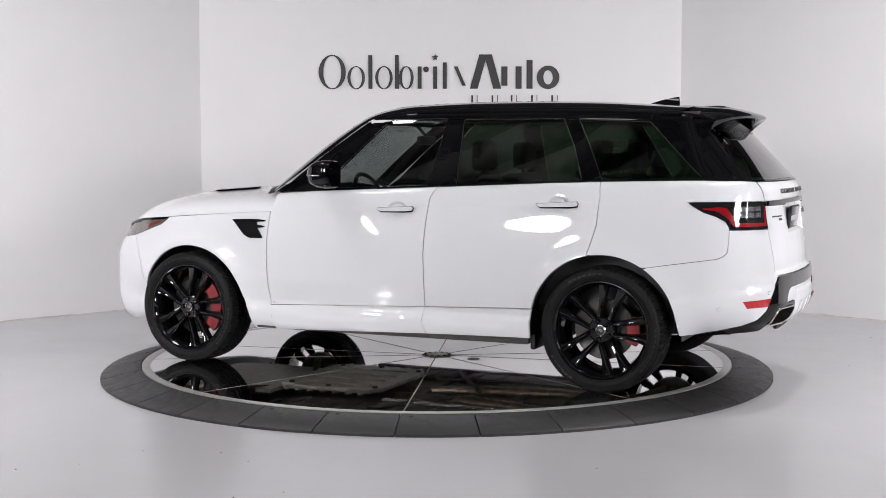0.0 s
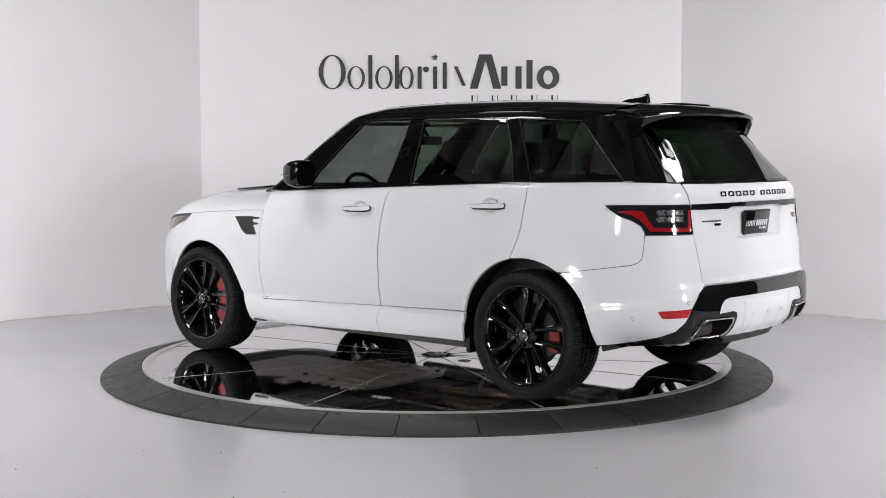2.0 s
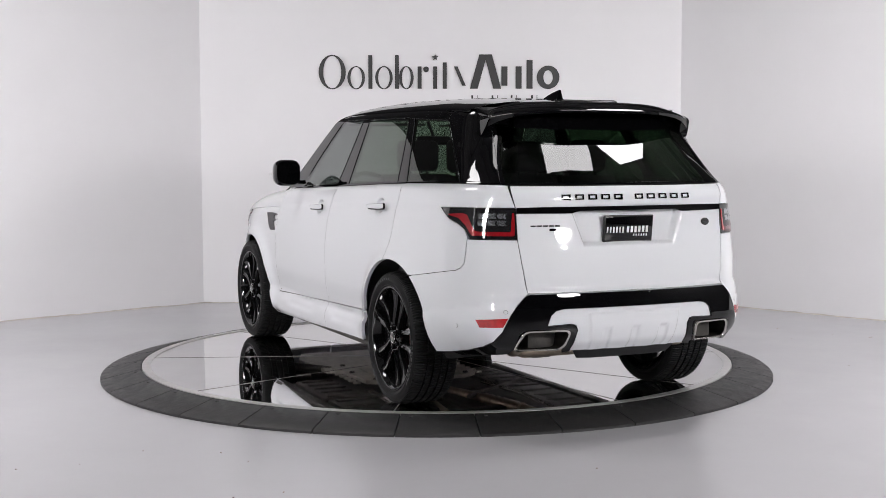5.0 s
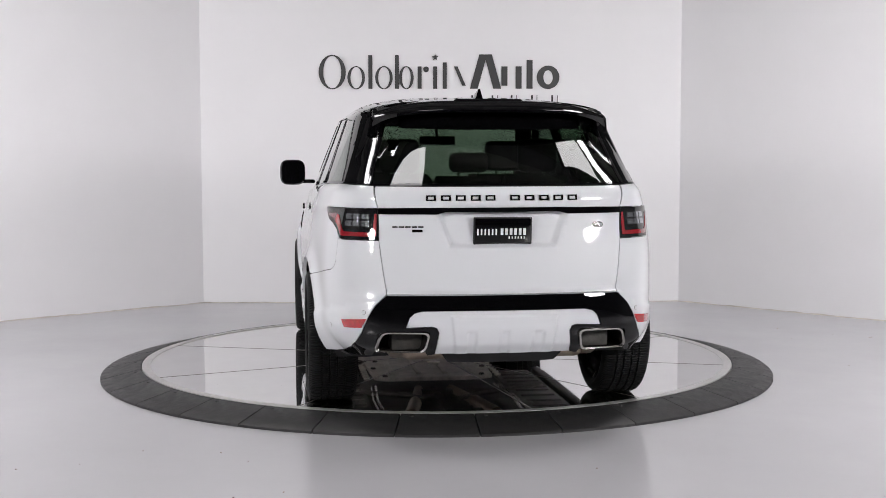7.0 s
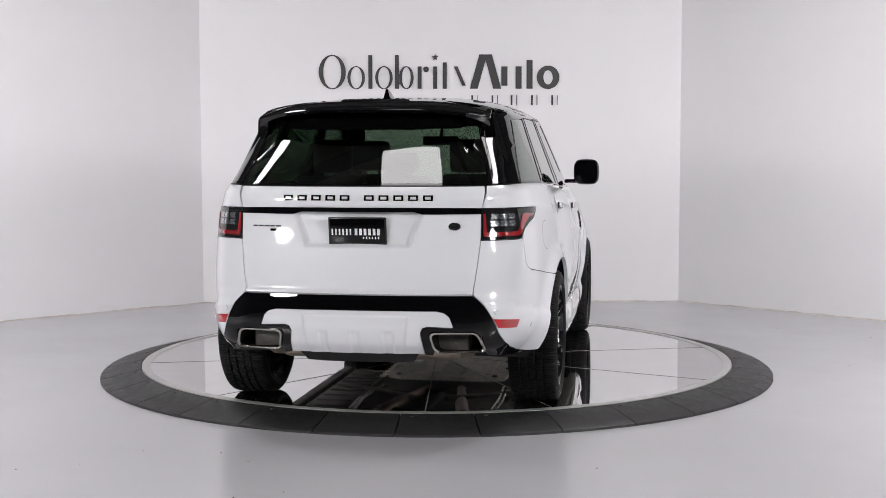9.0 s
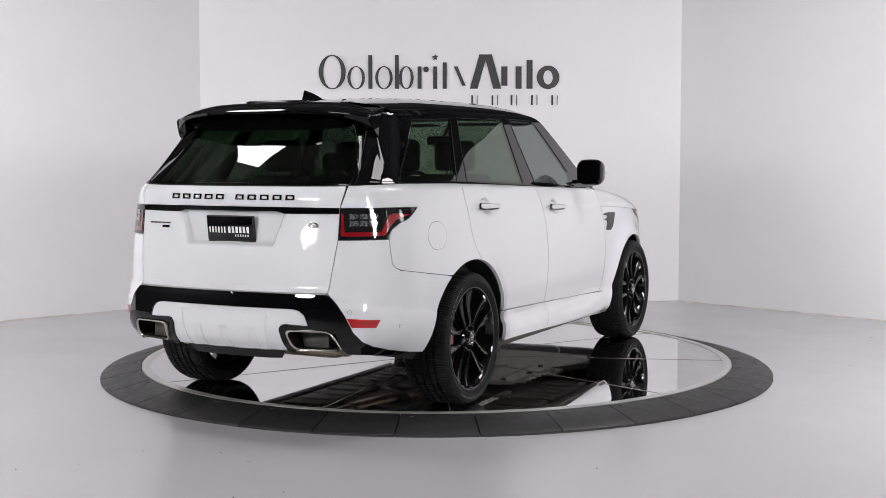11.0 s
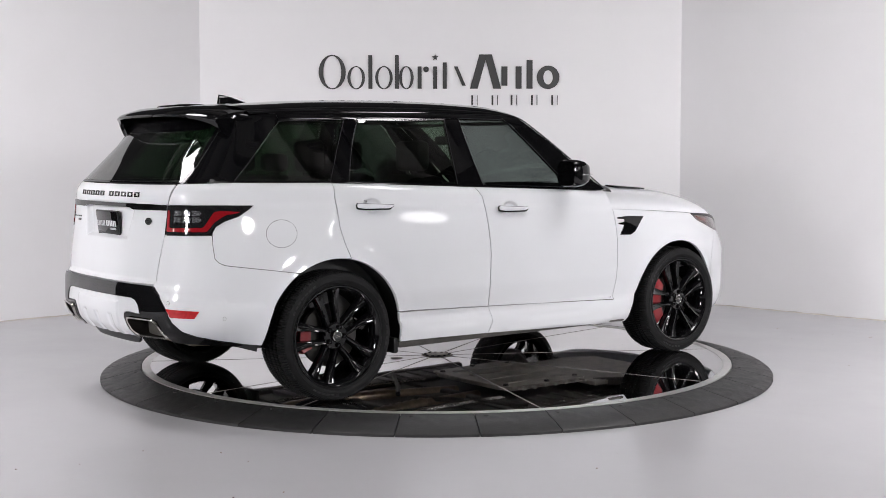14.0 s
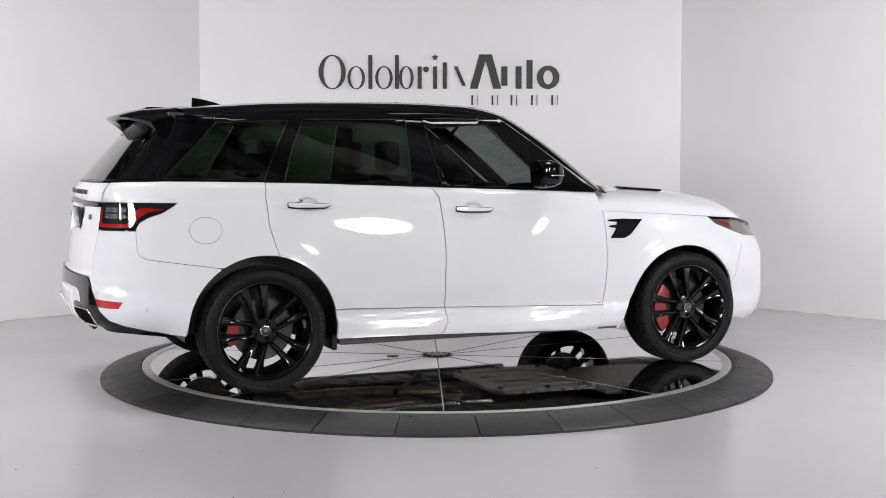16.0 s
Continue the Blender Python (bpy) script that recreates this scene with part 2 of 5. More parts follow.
for name, a, b in (("trim_north", BACK_A, BACK_B), ("trim_northwest", LEFT_END, BACK_A), ("trim_northeast", BACK_B, RIGHT_END)):
    a, b = Vector((*a, 0)), Vector((*b, 0))
    d = (b - a).normalized()
    n = Vector((d.y, -d.x, 0))
    rnd = random.Random(name)
    bm = bmesh.new()
    count = int((b - a).length / 0.12)
    rows = []
    for k in range(count + 1):
        p = a + (b - a) * k / count
        w, h = rnd.uniform(0.004, 0.012), rnd.uniform(0.003, 0.011)
        rows.append([bm.verts.new(p + n * -0.002), bm.verts.new(p + n * w), bm.verts.new(p + n * 0.003 + Vector((0, 0, h))), bm.verts.new(p + n * -0.002 + Vector((0, 0, h + 0.003)))])
    for ra, rb in zip(rows, rows[1:]):
        for i in range(3):
            bm.faces.new((ra[i], rb[i], rb[i + 1], ra[i + 1]))
    bmesh.ops.recalc_face_normals(bm, faces=bm.faces)
    tagged(link(name, bm, JOINT), "uneven stained sealant bead along the wall foot", "trim", kind="structure")

rnd = random.Random(5)
bm = bmesh.new()
for k in range(46):
    x, y, r = rnd.uniform(-2.6, 2.8), rnd.uniform(-4.4, -2.5), rnd.uniform(0.002, 0.006)
    if k > 30:
        x, y = rnd.uniform(2.4, 4.2), rnd.uniform(-1.5, 2.0)
    lathe(bm, [(0.0, r * 0.6), (r * 0.7, r * 0.45), (r, 0.0)], 6, "z", (x, y, 0.0005))
tagged(link("floor_grit", bm, GRIT), "scattered specks of brown grit on the studio floor", "dirt", kind="stuff")


# ---- studio lights ----
def softbox(m, radius, front, oblong):
    """A softbox, eight-sided or oblong: fabric shell, glowing front, stem."""
    rig = empty("softbox")
    rig.matrix_world = m
    bm = bmesh.new()
    if oblong:
        ring = [(1.4 * radius * (1 - 0.04 * abs(v)) * u, 0.6 * radius * v) for u, v in ((1, -1), (1, 0), (1, 1), (0, 1), (-1, 1), (-1, 0), (-1, -1), (0, -1))]
    else:
        ring = [(radius * math.cos((k + 0.5) * math.tau / 8), radius * math.sin((k + 0.5) * math.tau / 8)) for k in range(8)]
    slab(bm, ring, 0.01, (0, 0, -0.01), (1, 0, 0), (0, -1, 0))
    part("diffuser", bm, front, rig, "glowing white fabric front", False)
    bm = bmesh.new()
    outer = [bm.verts.new((x * 1.02, y * 1.02, -0.005)) for x, y in ring]
    back = [bm.verts.new((x * 0.15, y * 0.15, 0.45)) for x, y in ring]
    for k in range(8):
        bm.faces.new((outer[k], outer[(k + 1) % 8], back[(k + 1) % 8], back[k]))
    bm.faces.new(back)
    part("shell", bm, PLASTIC, rig, "black fabric shell", False)
    bm = bmesh.new()
    up = m.to_3x3().inverted() @ Vector((0, 0, 1))
    tube(bm, [(0, 0, 0.42), Vector((0, 0, 0.45)) + up * (ROOM_H - 0.02 - (m @ Vector((0, 0, 0.45))).z)], 0.03)
    part("stem", bm, STEEL_BEAM, rig)
    return tagged(rig, "hanging oblong softbox with glowing white front" if oblong else "unseen hanging octagonal softbox with glowing white front", "studio light", "softboxes over the turntable")


LAMPS = [((-5.2, -4.3, 2.4), (-8.5, 0.5, 0.3), 0.58), ((5.2, -4.3, 2.4), (8.5, 0.5, 0.3), 0.58), ((5.5, -2.6, 2.4), (0, 0.5, 0.0), 0.30),
         ((-4.5, -6.7, 2.6), (-2.0, 2.2, 0.2), 0.56), ((4.5, -6.7, 2.6), (2.0, 2.2, 0.2), 0.56),
         ((-0.5, -2.66, 4.7), (-0.45, -1.8, 0.8), 0.32), ((2.15, -1.95, 4.7), (1.75, -1.2, 0.8), 0.32),
         # unseen overhead fill pair, added to brighten the lower walls
         ((-2.7, -1.0, 4.6), (-2.7, -0.6, 0), 0.64), ((2.7, -1.0, 4.6), (2.7, -0.6, 0), 0.64)]
for eye, aim, r in LAMPS:
    softbox(look(eye, aim), r, SOFTBOX_LOW if r < 0.4 else SOFTBOX_SIDE if eye[2] < 4 else SOFTBOX_FILL, r < 0.4 and eye[2] > 4)


# ---- the turntable ----
R_DECK, R_RAMP, DECK_Z = 2.06, 2.327, 0.071
AXIS = (0.0, 0.0)


def ramp_block(a0, a1):
    """One rubber block of the ramp ring."""
    bm = bmesh.new()
    prof = [(R_DECK, 0.0), (R_RAMP, 0.0), (R_RAMP, 0.014), (R_RAMP - 0.008, 0.020), (R_DECK + 0.012, DECK_Z + 0.004), (R_DECK, DECK_Z)]
    rows = []
    n = 8
    for k in range(n + 1):
        a = a0 + (a1 - a0) * k / n
        rows.append([bm.verts.new((r * math.cos(a), r * math.sin(a), z)) for r, z in prof])
    m = len(prof)
    for ra, rb in zip(rows, rows[1:]):
        for i in range(m):
            bm.faces.new((ra[i], rb[i], rb[(i + 1) % m], ra[(i + 1) % m]))
    bm.faces.new(rows[0])
    bm.faces.new(rows[-1][::-1])
    bmesh.ops.recalc_face_normals(bm, faces=bm.faces)
    return bm


ramp = tagged(empty("ramp_ring"), "black rubber ramp ring in bolted blocks on the floor", "turntable ramp")
N_RAMP = 32
STEP = math.tau / N_RAMP
A0 = radians(-95.6)
block = part("block", ramp_block(A0 + 0.0016, A0 + STEP - 0.0016), RUBBER_MAT, ramp)
bm = bmesh.new()
lathe(bm, [(0.0, 0.006), (0.012, 0.006), (0.015, 0.0)], 10, "z", (2.10 * math.cos(A0 + 0.03), 2.10 * math.sin(A0 + 0.03), DECK_Z - 0.006))
part("bolt", bm, SEAM, block)
for k in range(1, N_RAMP):
    copy_thing(block, pose(0, 0, 0, 0, 0, math.degrees(STEP * k)))

deck = tagged(empty("turntable_deck"), "mirror-polished round turntable deck with thin radial seams", "turntable")
bm = bmesh.new()
lathe(bm, [(0.0, DECK_Z), (2.0, DECK_Z)], 128, "z")
lathe(bm, [(0.0, 0.004), (2.0, 0.004), (2.0, DECK_Z - 0.001)], 64, "z")
part("plate", bm, MIRROR, deck, "mirror-polished steel plate")
bm = bmesh.new()
lathe(bm, [(1.998, 0.004), (1.998, DECK_Z + 0.003), (2.054, DECK_Z + 0.003), (2.056, 0.004)], 128, "z")
part("rim", bm, DECK_RIM, deck, "brushed steel edge band")
bm = bmesh.new()
lathe(bm, [(0.0, DECK_Z + 0.005), (0.105, DECK_Z + 0.005), (0.112, DECK_Z + 0.001)], 40, "z")
hub_plate = part("hub_plate", bm, HUB_PLATE, deck, "small round steel centre plate")
for k in range(12):
    bm = bmesh.new()
    a = k * math.tau / 12
    lathe(bm, [(0.0, DECK_Z + 0.008), (0.011, DECK_Z + 0.008), (0.013, DECK_Z + 0.005)], 8, "z", (0.088 * math.cos(a), 0.088 * math.sin(a), 0))
    part("bolt", bm, SEAM, hub_plate)
bm = bmesh.new()
lathe(bm, [(0.0, DECK_Z + 0.004), (0.040, DECK_Z + 0.004), (0.045, DECK_Z + 0.001)], 28, "z", (-0.311, 0.068, 0))
part("access_cap", bm, HUB_PLATE, deck, "small round steel access cap")
for angle in (8, 29, 69, 109, 149, 188, 209, 249, 289, 329):
    bm = bmesh.new()
    box(bm, 0.11, 1.998, -0.003, 0.003, DECK_Z - 0.001, DECK_Z + 0.0015)
    ob = part("seam", bm, SEAM_LINE, deck, smooth=False)
    ob.rotation_euler = (0, 0, radians(angle))


# ---- the car's skin: a plan outline pushed in by height ----
def smooth_curve(points):
    """A smooth function through (x, y) points, x rising."""
    xs, ys = np.array(points, float).T
    d = np.diff(ys) / np.diff(xs)
    m = np.concatenate([[d[0]], np.where(d[:-1] * d[1:] > 0, 2 * d[:-1] * d[1:] / (d[:-1] + d[1:] + 1e-12), 0), [d[-1]]])
    gx, gy = [], []
    for i in range(len(d)):
        h = xs[i + 1] - xs[i]
        t = np.linspace(0, 1, 40, endpoint=False)
        gx.append(xs[i] + h * t)
        gy.append((1 + 2 * t) * (1 - t) ** 2 * ys[i] + t * (1 - t) ** 2 * h * m[i] + t * t * (3 - 2 * t) * ys[i + 1] + t * t * (t - 1) * h * m[i + 1])
    gx, gy = np.append(np.concatenate(gx), xs[-1]), np.append(np.concatenate(gy), ys[-1])
    return lambda v: np.interp(v, gx, gy)


def catmull(points, n=24):
    """A dense line through 2D points."""
    p = np.array(points, float)
    p = np.vstack([2 * p[0] - p[1], p, 2 * p[-1] - p[-2]])
    out = []
    for i in range(1, len(p) - 2):
        t = np.linspace(0, 1, n, endpoint=False)[:, None]
        a, b, c, d = p[i - 1:i + 3]
        out.append(0.5 * (2 * b + (c - a) * t + (2 * a - 5 * b + 4 * c - d) * t ** 2 + (3 * b - a - 3 * c + d) * t ** 3))
    return np.vstack([*out, p[-2:-1]])


PLAN = catmull([(-2.470, -0.12), (-2.472, 0.0), (-2.470, 0.12), (-2.460, 0.30), (-2.440, 0.48), (-2.400, 0.64), (-2.310, 0.775), (-2.15, 0.867), (-1.95, 0.915), (-1.46, 0.958),
                (-0.9, 0.968), (-0.3, 0.970), (0.3, 0.966), (0.9, 0.952), (1.46, 0.940), (1.75, 0.905), (2.0, 0.845), (2.2, 0.72), (2.31, 0.54), (2.36, 0.3), (2.375, 0.0), (2.36, -0.3)])
_len = np.concatenate([[0], np.cumsum(np.linalg.norm(np.diff(PLAN, axis=0), axis=1))])
_mid = _len[np.argmin(np.abs(PLAN[:48, 1]))]
_len = _len - _mid
_tan = np.gradient(PLAN, axis=0)
_tan /= np.linalg.norm(_tan, axis=1)[:, None]
_widest = int(np.argmax(PLAN[:, 1]))
BELT = smooth_curve([(-2.6, 1.278), (-2.3, 1.277), (-1.43, 1.265), (-0.35, 1.225), (0.86, 1.178), (2.4, 1.10)])
SIDE = smooth_curve([(0.15, 0.10), (0.26, 0.035), (0.30, 0.008), (0.36, 0.004), (0.415, 0.012), (0.445, 0.030), (0.50, 0.022), (0.62, 0.003), (0.75, 0.0), (0.82, 0.0006), (0.90, 0.0048), (0.98, 0.0132), (1.06, 0.0259), (1.15, 0.0452),
                     (1.215, 0.065), (1.232, 0.078), (1.240, 0.095), (1.26, 0.1025), (1.30, 0.1175), (1.40, 0.155), (1.52, 0.200), (1.60, 0.230), (1.64, 0.246), (1.665, 0.262), (1.70, 0.315)])
REAR = smooth_curve([(0.25, 0.22), (0.34, 0.08), (0.40, 0.04), (0.46, -0.010), (0.55, -0.032), (0.66, -0.030), (0.712, -0.022), (0.73, -0.003), (0.80, 0.0), (0.98, 0.022), (1.06, 0.033), (1.14, 0.040), (1.20, 0.042), (1.245, 0.060),
                     (1.265, 0.078), (1.285, 0.096), (1.40, 0.200), (1.52, 0.310), (1.62, 0.405), (1.70, 0.49)])
FRONT = smooth_curve([(0.2, 0.08), (0.30, -0.03), (0.45, -0.062), (0.70, -0.058), (0.80, -0.03), (0.86, 0.012), (0.95, 0.07), (1.05, 0.2), (1.7, 0.5)])
LINE_X, LINE_Z = (-1.954, -1.402, -0.331, 0.319, 0.842, 1.693), (1.149, 1.141, 1.108, 1.074, 1.052, 0.999)
HUBS = ((1.492, 0.372), (-1.463, 0.384))


def skin(s, z, push=0.0):
    """The car's outer skin at s metres round the plan from the tail's middle (left side positive) and height z; pushed out by push."""
    s, z = np.atleast_1d(np.asarray(s, float)), np.atleast_1d(np.asarray(z, float))
    a = np.abs(s)
    x, y = np.interp(a, _len, PLAN[:, 0]), np.interp(a, _len, PLAN[:, 1])
    tx, ty = np.interp(a, _len, _tan[:, 0]), np.interp(a, _len, _tan[:, 1])
    nx, ny = -ty, tx
    up = np.clip((z - 0.8) / 0.3, 0, 1)
    zeta = z + (1.24 - BELT(x)) * up * up * (3 - 2 * up)
    tail = np.clip((-1.45 - x) / 0.25, 0, 1)
    side = SIDE(zeta) * (1 - tail) + SIDE(np.maximum(zeta, 0.62)) * tail
    side = np.where(zeta > 1.45, 0.155 + 0.38 * (zeta - 1.4) + np.maximum(0, SIDE(z) - 0.155 - 0.38 * (z - 1.4)), side)
    for hx, hz in HUBS:
        r = np.hypot(x - hx, z - hz)
        side = side - 0.030 * np.exp(-((r - 0.43) / 0.085) ** 2) * np.clip((z - 0.2) / 0.3, 0, 1) * np.clip((1.15 - z) / 0.3, 0, 1)
    fold = np.clip((z - np.interp(x, LINE_X, LINE_Z) + 0.004) / 0.008, 0, 1)
    side = side + 0.003 * fold * (x > -2.0)
    low = np.clip((0.56 - z) / 0.2, 0, 1.5)
    side = side + 0.13 * low * low * np.clip((-1.83 - x) / 0.25, 0, 1)
    end = np.where(x < 0, REAR(z), FRONT(z))
    w = np.clip(nx * nx * 1.25, 0, 1)
    w = w * w * (3 - 2 * w)
    ins = (1 - w) * side + w * end - push
    taper = np.exp(-((a - 0.93) / 0.26) ** 2) * np.clip((z - 1.27) / 0.33, 0, 1.1)
    return np.stack([x - nx * ins + 0.10 * taper, (y - ny * ins - 0.045 * taper) * np.where(s < 0, -1, 1), z], -1)


def skin_normal(s, z):
    e = 1e-3
    n = np.cross(skin(s + e, z) - skin(s - e, z), skin(s, z + e) - skin(s, z - e))
    n /= np.linalg.norm(n, axis=1)[:, None]
    c = skin(s, z)
    flip = np.sum(n * (c - np.array([np.clip(c[:, 0], -1.2, 1.2)[0] * 0, 0, 0])), axis=1) < 0
    n[flip] *= -1
    return n


def sx(x):
    """s of the left side at plan x."""
    i0 = int(np.searchsorted(_len, 0.0))
    return float(np.interp(x, PLAN[i0:-24, 0], _len[i0:-24]))


def sy(y):
    """s of the tail at plan y (positive left)."""
    i0 = int(np.searchsorted(_len, 0.0))
    return float(np.sign(y) * np.interp(abs(y), PLAN[i0:_widest, 1], _len[i0:_widest]))


from mathutils.geometry import delaunay_2d_cdt

S_FRONT = float(np.interp(0, -PLAN[_widest:-24, 1], _len[_widest:-24]))


def shrink(poly, d):
    """A closed outline moved inwards by d (counter-clockwise)."""
    p = np.array(poly, float)
    if np.sum(p[:, 0] * np.roll(p[:, 1], -1) - np.roll(p[:, 0], -1) * p[:, 1]) < 0:
        p = p[::-1]
    e = np.roll(p, -1, 0) - p
    n = np.stack([-e[:, 1], e[:, 0]], 1) / np.linalg.norm(e, axis=1)[:, None]
    b = n + np.roll(n, 1, 0)
    b /= np.maximum(np.sum(b * n, 1), 0.35)[:, None]
    return p + d * b


def inside(p, poly):
    x, y = p[:, :1], p[:, 1:]
    a, b = poly, np.roll(poly, -1, 0)
    hit = ((a[:, 1] > y) != (b[:, 1] > y)) & (x < (b[:, 0] - a[:, 0]) * (y - a[:, 1]) / (b[:, 1] - a[:, 1] + 1e-12) + a[:, 0])
    return hit.sum(1) % 2 == 1


def edge_gap(p, poly):
    a, e = poly, np.roll(poly, -1, 0) - poly
    t = np.clip(np.sum((p[:, None] - a) * e, 2) / np.sum(e * e, 1), 0, 1)
    return np.linalg.norm(p[:, None] - a - t[:, :, None] * e, axis=2).min(1)


def panel(name, outline, mat, parent, label="", push=0.0, thick=0.02, res=0.045, gap=0.0017, dent=None, mirror=False, creases=()):
    """A sheet of the car's skin inside an outline of (s, z), with a folded edge; dent: a depth by (s, z)."""
    poly = shrink(outline, gap)
    rim = []
    for a, b in zip(poly, np.roll(poly, -1, 0)):
        n = max(1, int(np.ceil(np.linalg.norm(b - a) / (res * 0.8))))
        rim += [a + (b - a) * k / n for k in range(n)]
    rim = np.array(rim)
    lo, hi = rim.min(0), rim.max(0)
    gx, gy = np.meshgrid(np.arange(lo[0] + res / 2, hi[0], res), np.arange(lo[1] + res / 2, hi[1], res), indexing="ij")
    grid = np.stack([gx.ravel(), gy.ravel()], 1)
    if len(grid):
        grid = grid[inside(grid, rim)]
    if len(grid):
        grid = grid[edge_gap(grid, rim) > res * 0.4]
    n = len(rim)
    pts, edges = list(rim), []
    for line in creases:
        line = np.array(line, float)
        if len(grid):
            grid = grid[edge_gap(grid, line) > res * 0.3]
        start = len(pts)
        for a, b in zip(line, np.roll(line, -1, 0)):
            m = max(1, int(np.ceil(np.linalg.norm(b - a) / (res * 0.8))))
            pts += [a + (b - a) * k / m for k in range(m)]
        edges += [(i, i + 1 if i + 1 < len(pts) else start) for i in range(start, len(pts))]
    pts += list(grid)
    v2, _, tris, *_ = delaunay_2d_cdt([Vector(p) for p in pts], edges, [list(range(n))], 1, 1e-7)
    uv = np.array([tuple(v) for v in v2])
    flip = -1 if mirror else 1
    s, z = uv[:, 0] * flip, uv[:, 1]
    depth = np.full(len(uv), push)
    if dent:
        depth = depth - dent(uv[:, 0], uv[:, 1])
    co = skin(s, z, depth)
    if dent:
        e = 2e-3
        ds = skin(s + e, z, push - dent((s + e) * flip, z)) - skin(s - e, z, push - dent((s - e) * flip, z))
        dz = skin(s, z + e, push - dent(s * flip, z + e)) - skin(s, z - e, push - dent(s * flip, z - e))
        nor = np.cross(ds, dz)
        nor /= np.linalg.norm(nor, axis=1)[:, None]
    else:
        nor = skin_normal(s, z)
    out = np.where(np.sum(nor * (co - np.array([0, 0, 0.6])), 1) < 0, -1, 1)
    nor = nor * out[:, None]
    verts = [tuple(c) for c in co]
    faces = []
    for t in tris:
        a, b, c = (co[i] for i in t[:3])
        faces.append(tuple(t) if np.dot(np.cross(b - a, c - a), nor[t[0]]) > 0 else tuple(t[::-1]))
    split = [tuple(v) for v in nor]
    ring = [int(np.argmin(np.sum((uv - r) ** 2, 1))) for r in rim]
    base = len(verts)
    for i in ring:
        verts.append(tuple(co[i] - nor[i] * 0.0008))
        verts.append(tuple(co[i] - nor[i] * thick))
        split += [(0, 0, 0), (0, 0, 0)]
    for k in range(n):
        a, b = base + 2 * k, base + 2 * ((k + 1) % n)
        faces.append((a, b, b + 1, a + 1) if not mirror else (a + 1, b + 1, b, a))
    me = bpy.data.meshes.new(name)
    me.from_pydata(verts, [], faces)
    me.update()
    me.shade_smooth()
    me.normals_split_custom_set_from_vertices(split)
    me.materials.append(mat)
    ob = new(name, me)
    ob.parent = parent
    return tagged(ob, label)


def both(name, outline, mat, parent, label="", **k):
    return [panel(name, outline, mat, parent, label, mirror=m, **k) for m in (False, True)]


def arch(hub, r, a0, a1, n=16):
    """Points (s, z) on a wheel arch, by angles from the front over the top."""
    return [(sx(hub[0] + r * math.cos(radians(a0 + (a1 - a0) * k / n))), hub[1] + r * math.sin(radians(a0 + (a1 - a0) * k / n))) for k in range(n + 1)]


def mirrored(half):
    """A whole outline from its left half, top middle to bottom middle."""
    return list(half) + [(-s, z) for s, z in half[::-1]]


def rounded(outline, r=0.02, n=4):
    """Rounds the corners of an outline."""
    p = np.array(outline, float)
    out = []
    for a, b, c in zip(np.roll(p, 1, 0), p, np.roll(p, -1, 0)):
        da, dc = a - b, c - b
        la, lc = np.linalg.norm(da), np.linalg.norm(dc)
        k = min(r, la * 0.45, lc * 0.45)
        p0, p2 = b + da / la * k, b + dc / lc * k
        out += [tuple((1 - t) ** 2 * p0 + 2 * t * (1 - t) * b + t * t * p2) for t in np.linspace(0, 1, n)]
    return out


def belt_s(s):
    return float(BELT(np.interp(s, _len, PLAN[:, 0])))


car = tagged(empty("suv"), "white luxury sport SUV with black roof and black wheels", "car")

# front
ARCH_F = (1.482, 0.374)
FENDER = [(4.005, 1.052), (4.3, 1.036), (4.6, 1.017), (4.853, 1.0), (4.925, 0.945), (5.1, 0.888), (5.2, 0.862), (5.12, 0.62), *arch(ARCH_F, 0.435, 20, 166, 22),
          (sx(1.015), 0.38), (sx(0.975), 0.258), (3.960, 0.258), (4.001, 0.418), (4.015, 0.532), (4.021, 0.724), (4.017, 0.875)]
both("front_fender", FENDER, WHITE, car)
BUMPER_F = [(5.12, 0.62), (5.2, 0.862), (5.4, 0.84), (S_FRONT - 0.002, 0.80), (S_FRONT - 0.002, 0.25), (5.3, 0.25), (sx(1.912), 0.285), *arch(ARCH_F, 0.435, -5, 20, 5)]
both("front_bumper", BUMPER_F, WHITE, car)
HEADLIGHT = [(4.853, 1.0), (4.925, 0.945), (5.1, 0.888), (5.25, 0.853), (5.45, 0.845), (5.45, 0.93), (5.12, 0.985)]
for lamp in both("headlight", HEADLIGHT, HEAD_LENS, car, "swept-back headlight with dark brow", push=0.003):
    side = 1 if lamp.data.vertices[0].co.y > 0 else -1
    ob = panel("marker", [(4.92, 0.975), (4.955, 0.950), (5.06, 0.918), (5.04, 0.950)], AMBER, lamp, "amber side marker", push=0.006, thick=0.004, mirror=side < 0)
    panel("brow", [(4.862, 0.998), (5.12, 0.983), (5.45, 0.928), (5.45, 0.914), (5.11, 0.968), (4.89, 0.982)], BLACK, lamp, "black lamp brow", push=0.008, thick=0.004, gap=0, mirror=side < 0)
both("grille", [(5.45, 0.93), (5.45, 0.845), (S_FRONT - 0.002, 0.81), (S_FRONT - 0.002, 0.92)], PLASTIC, car, "black front grille")

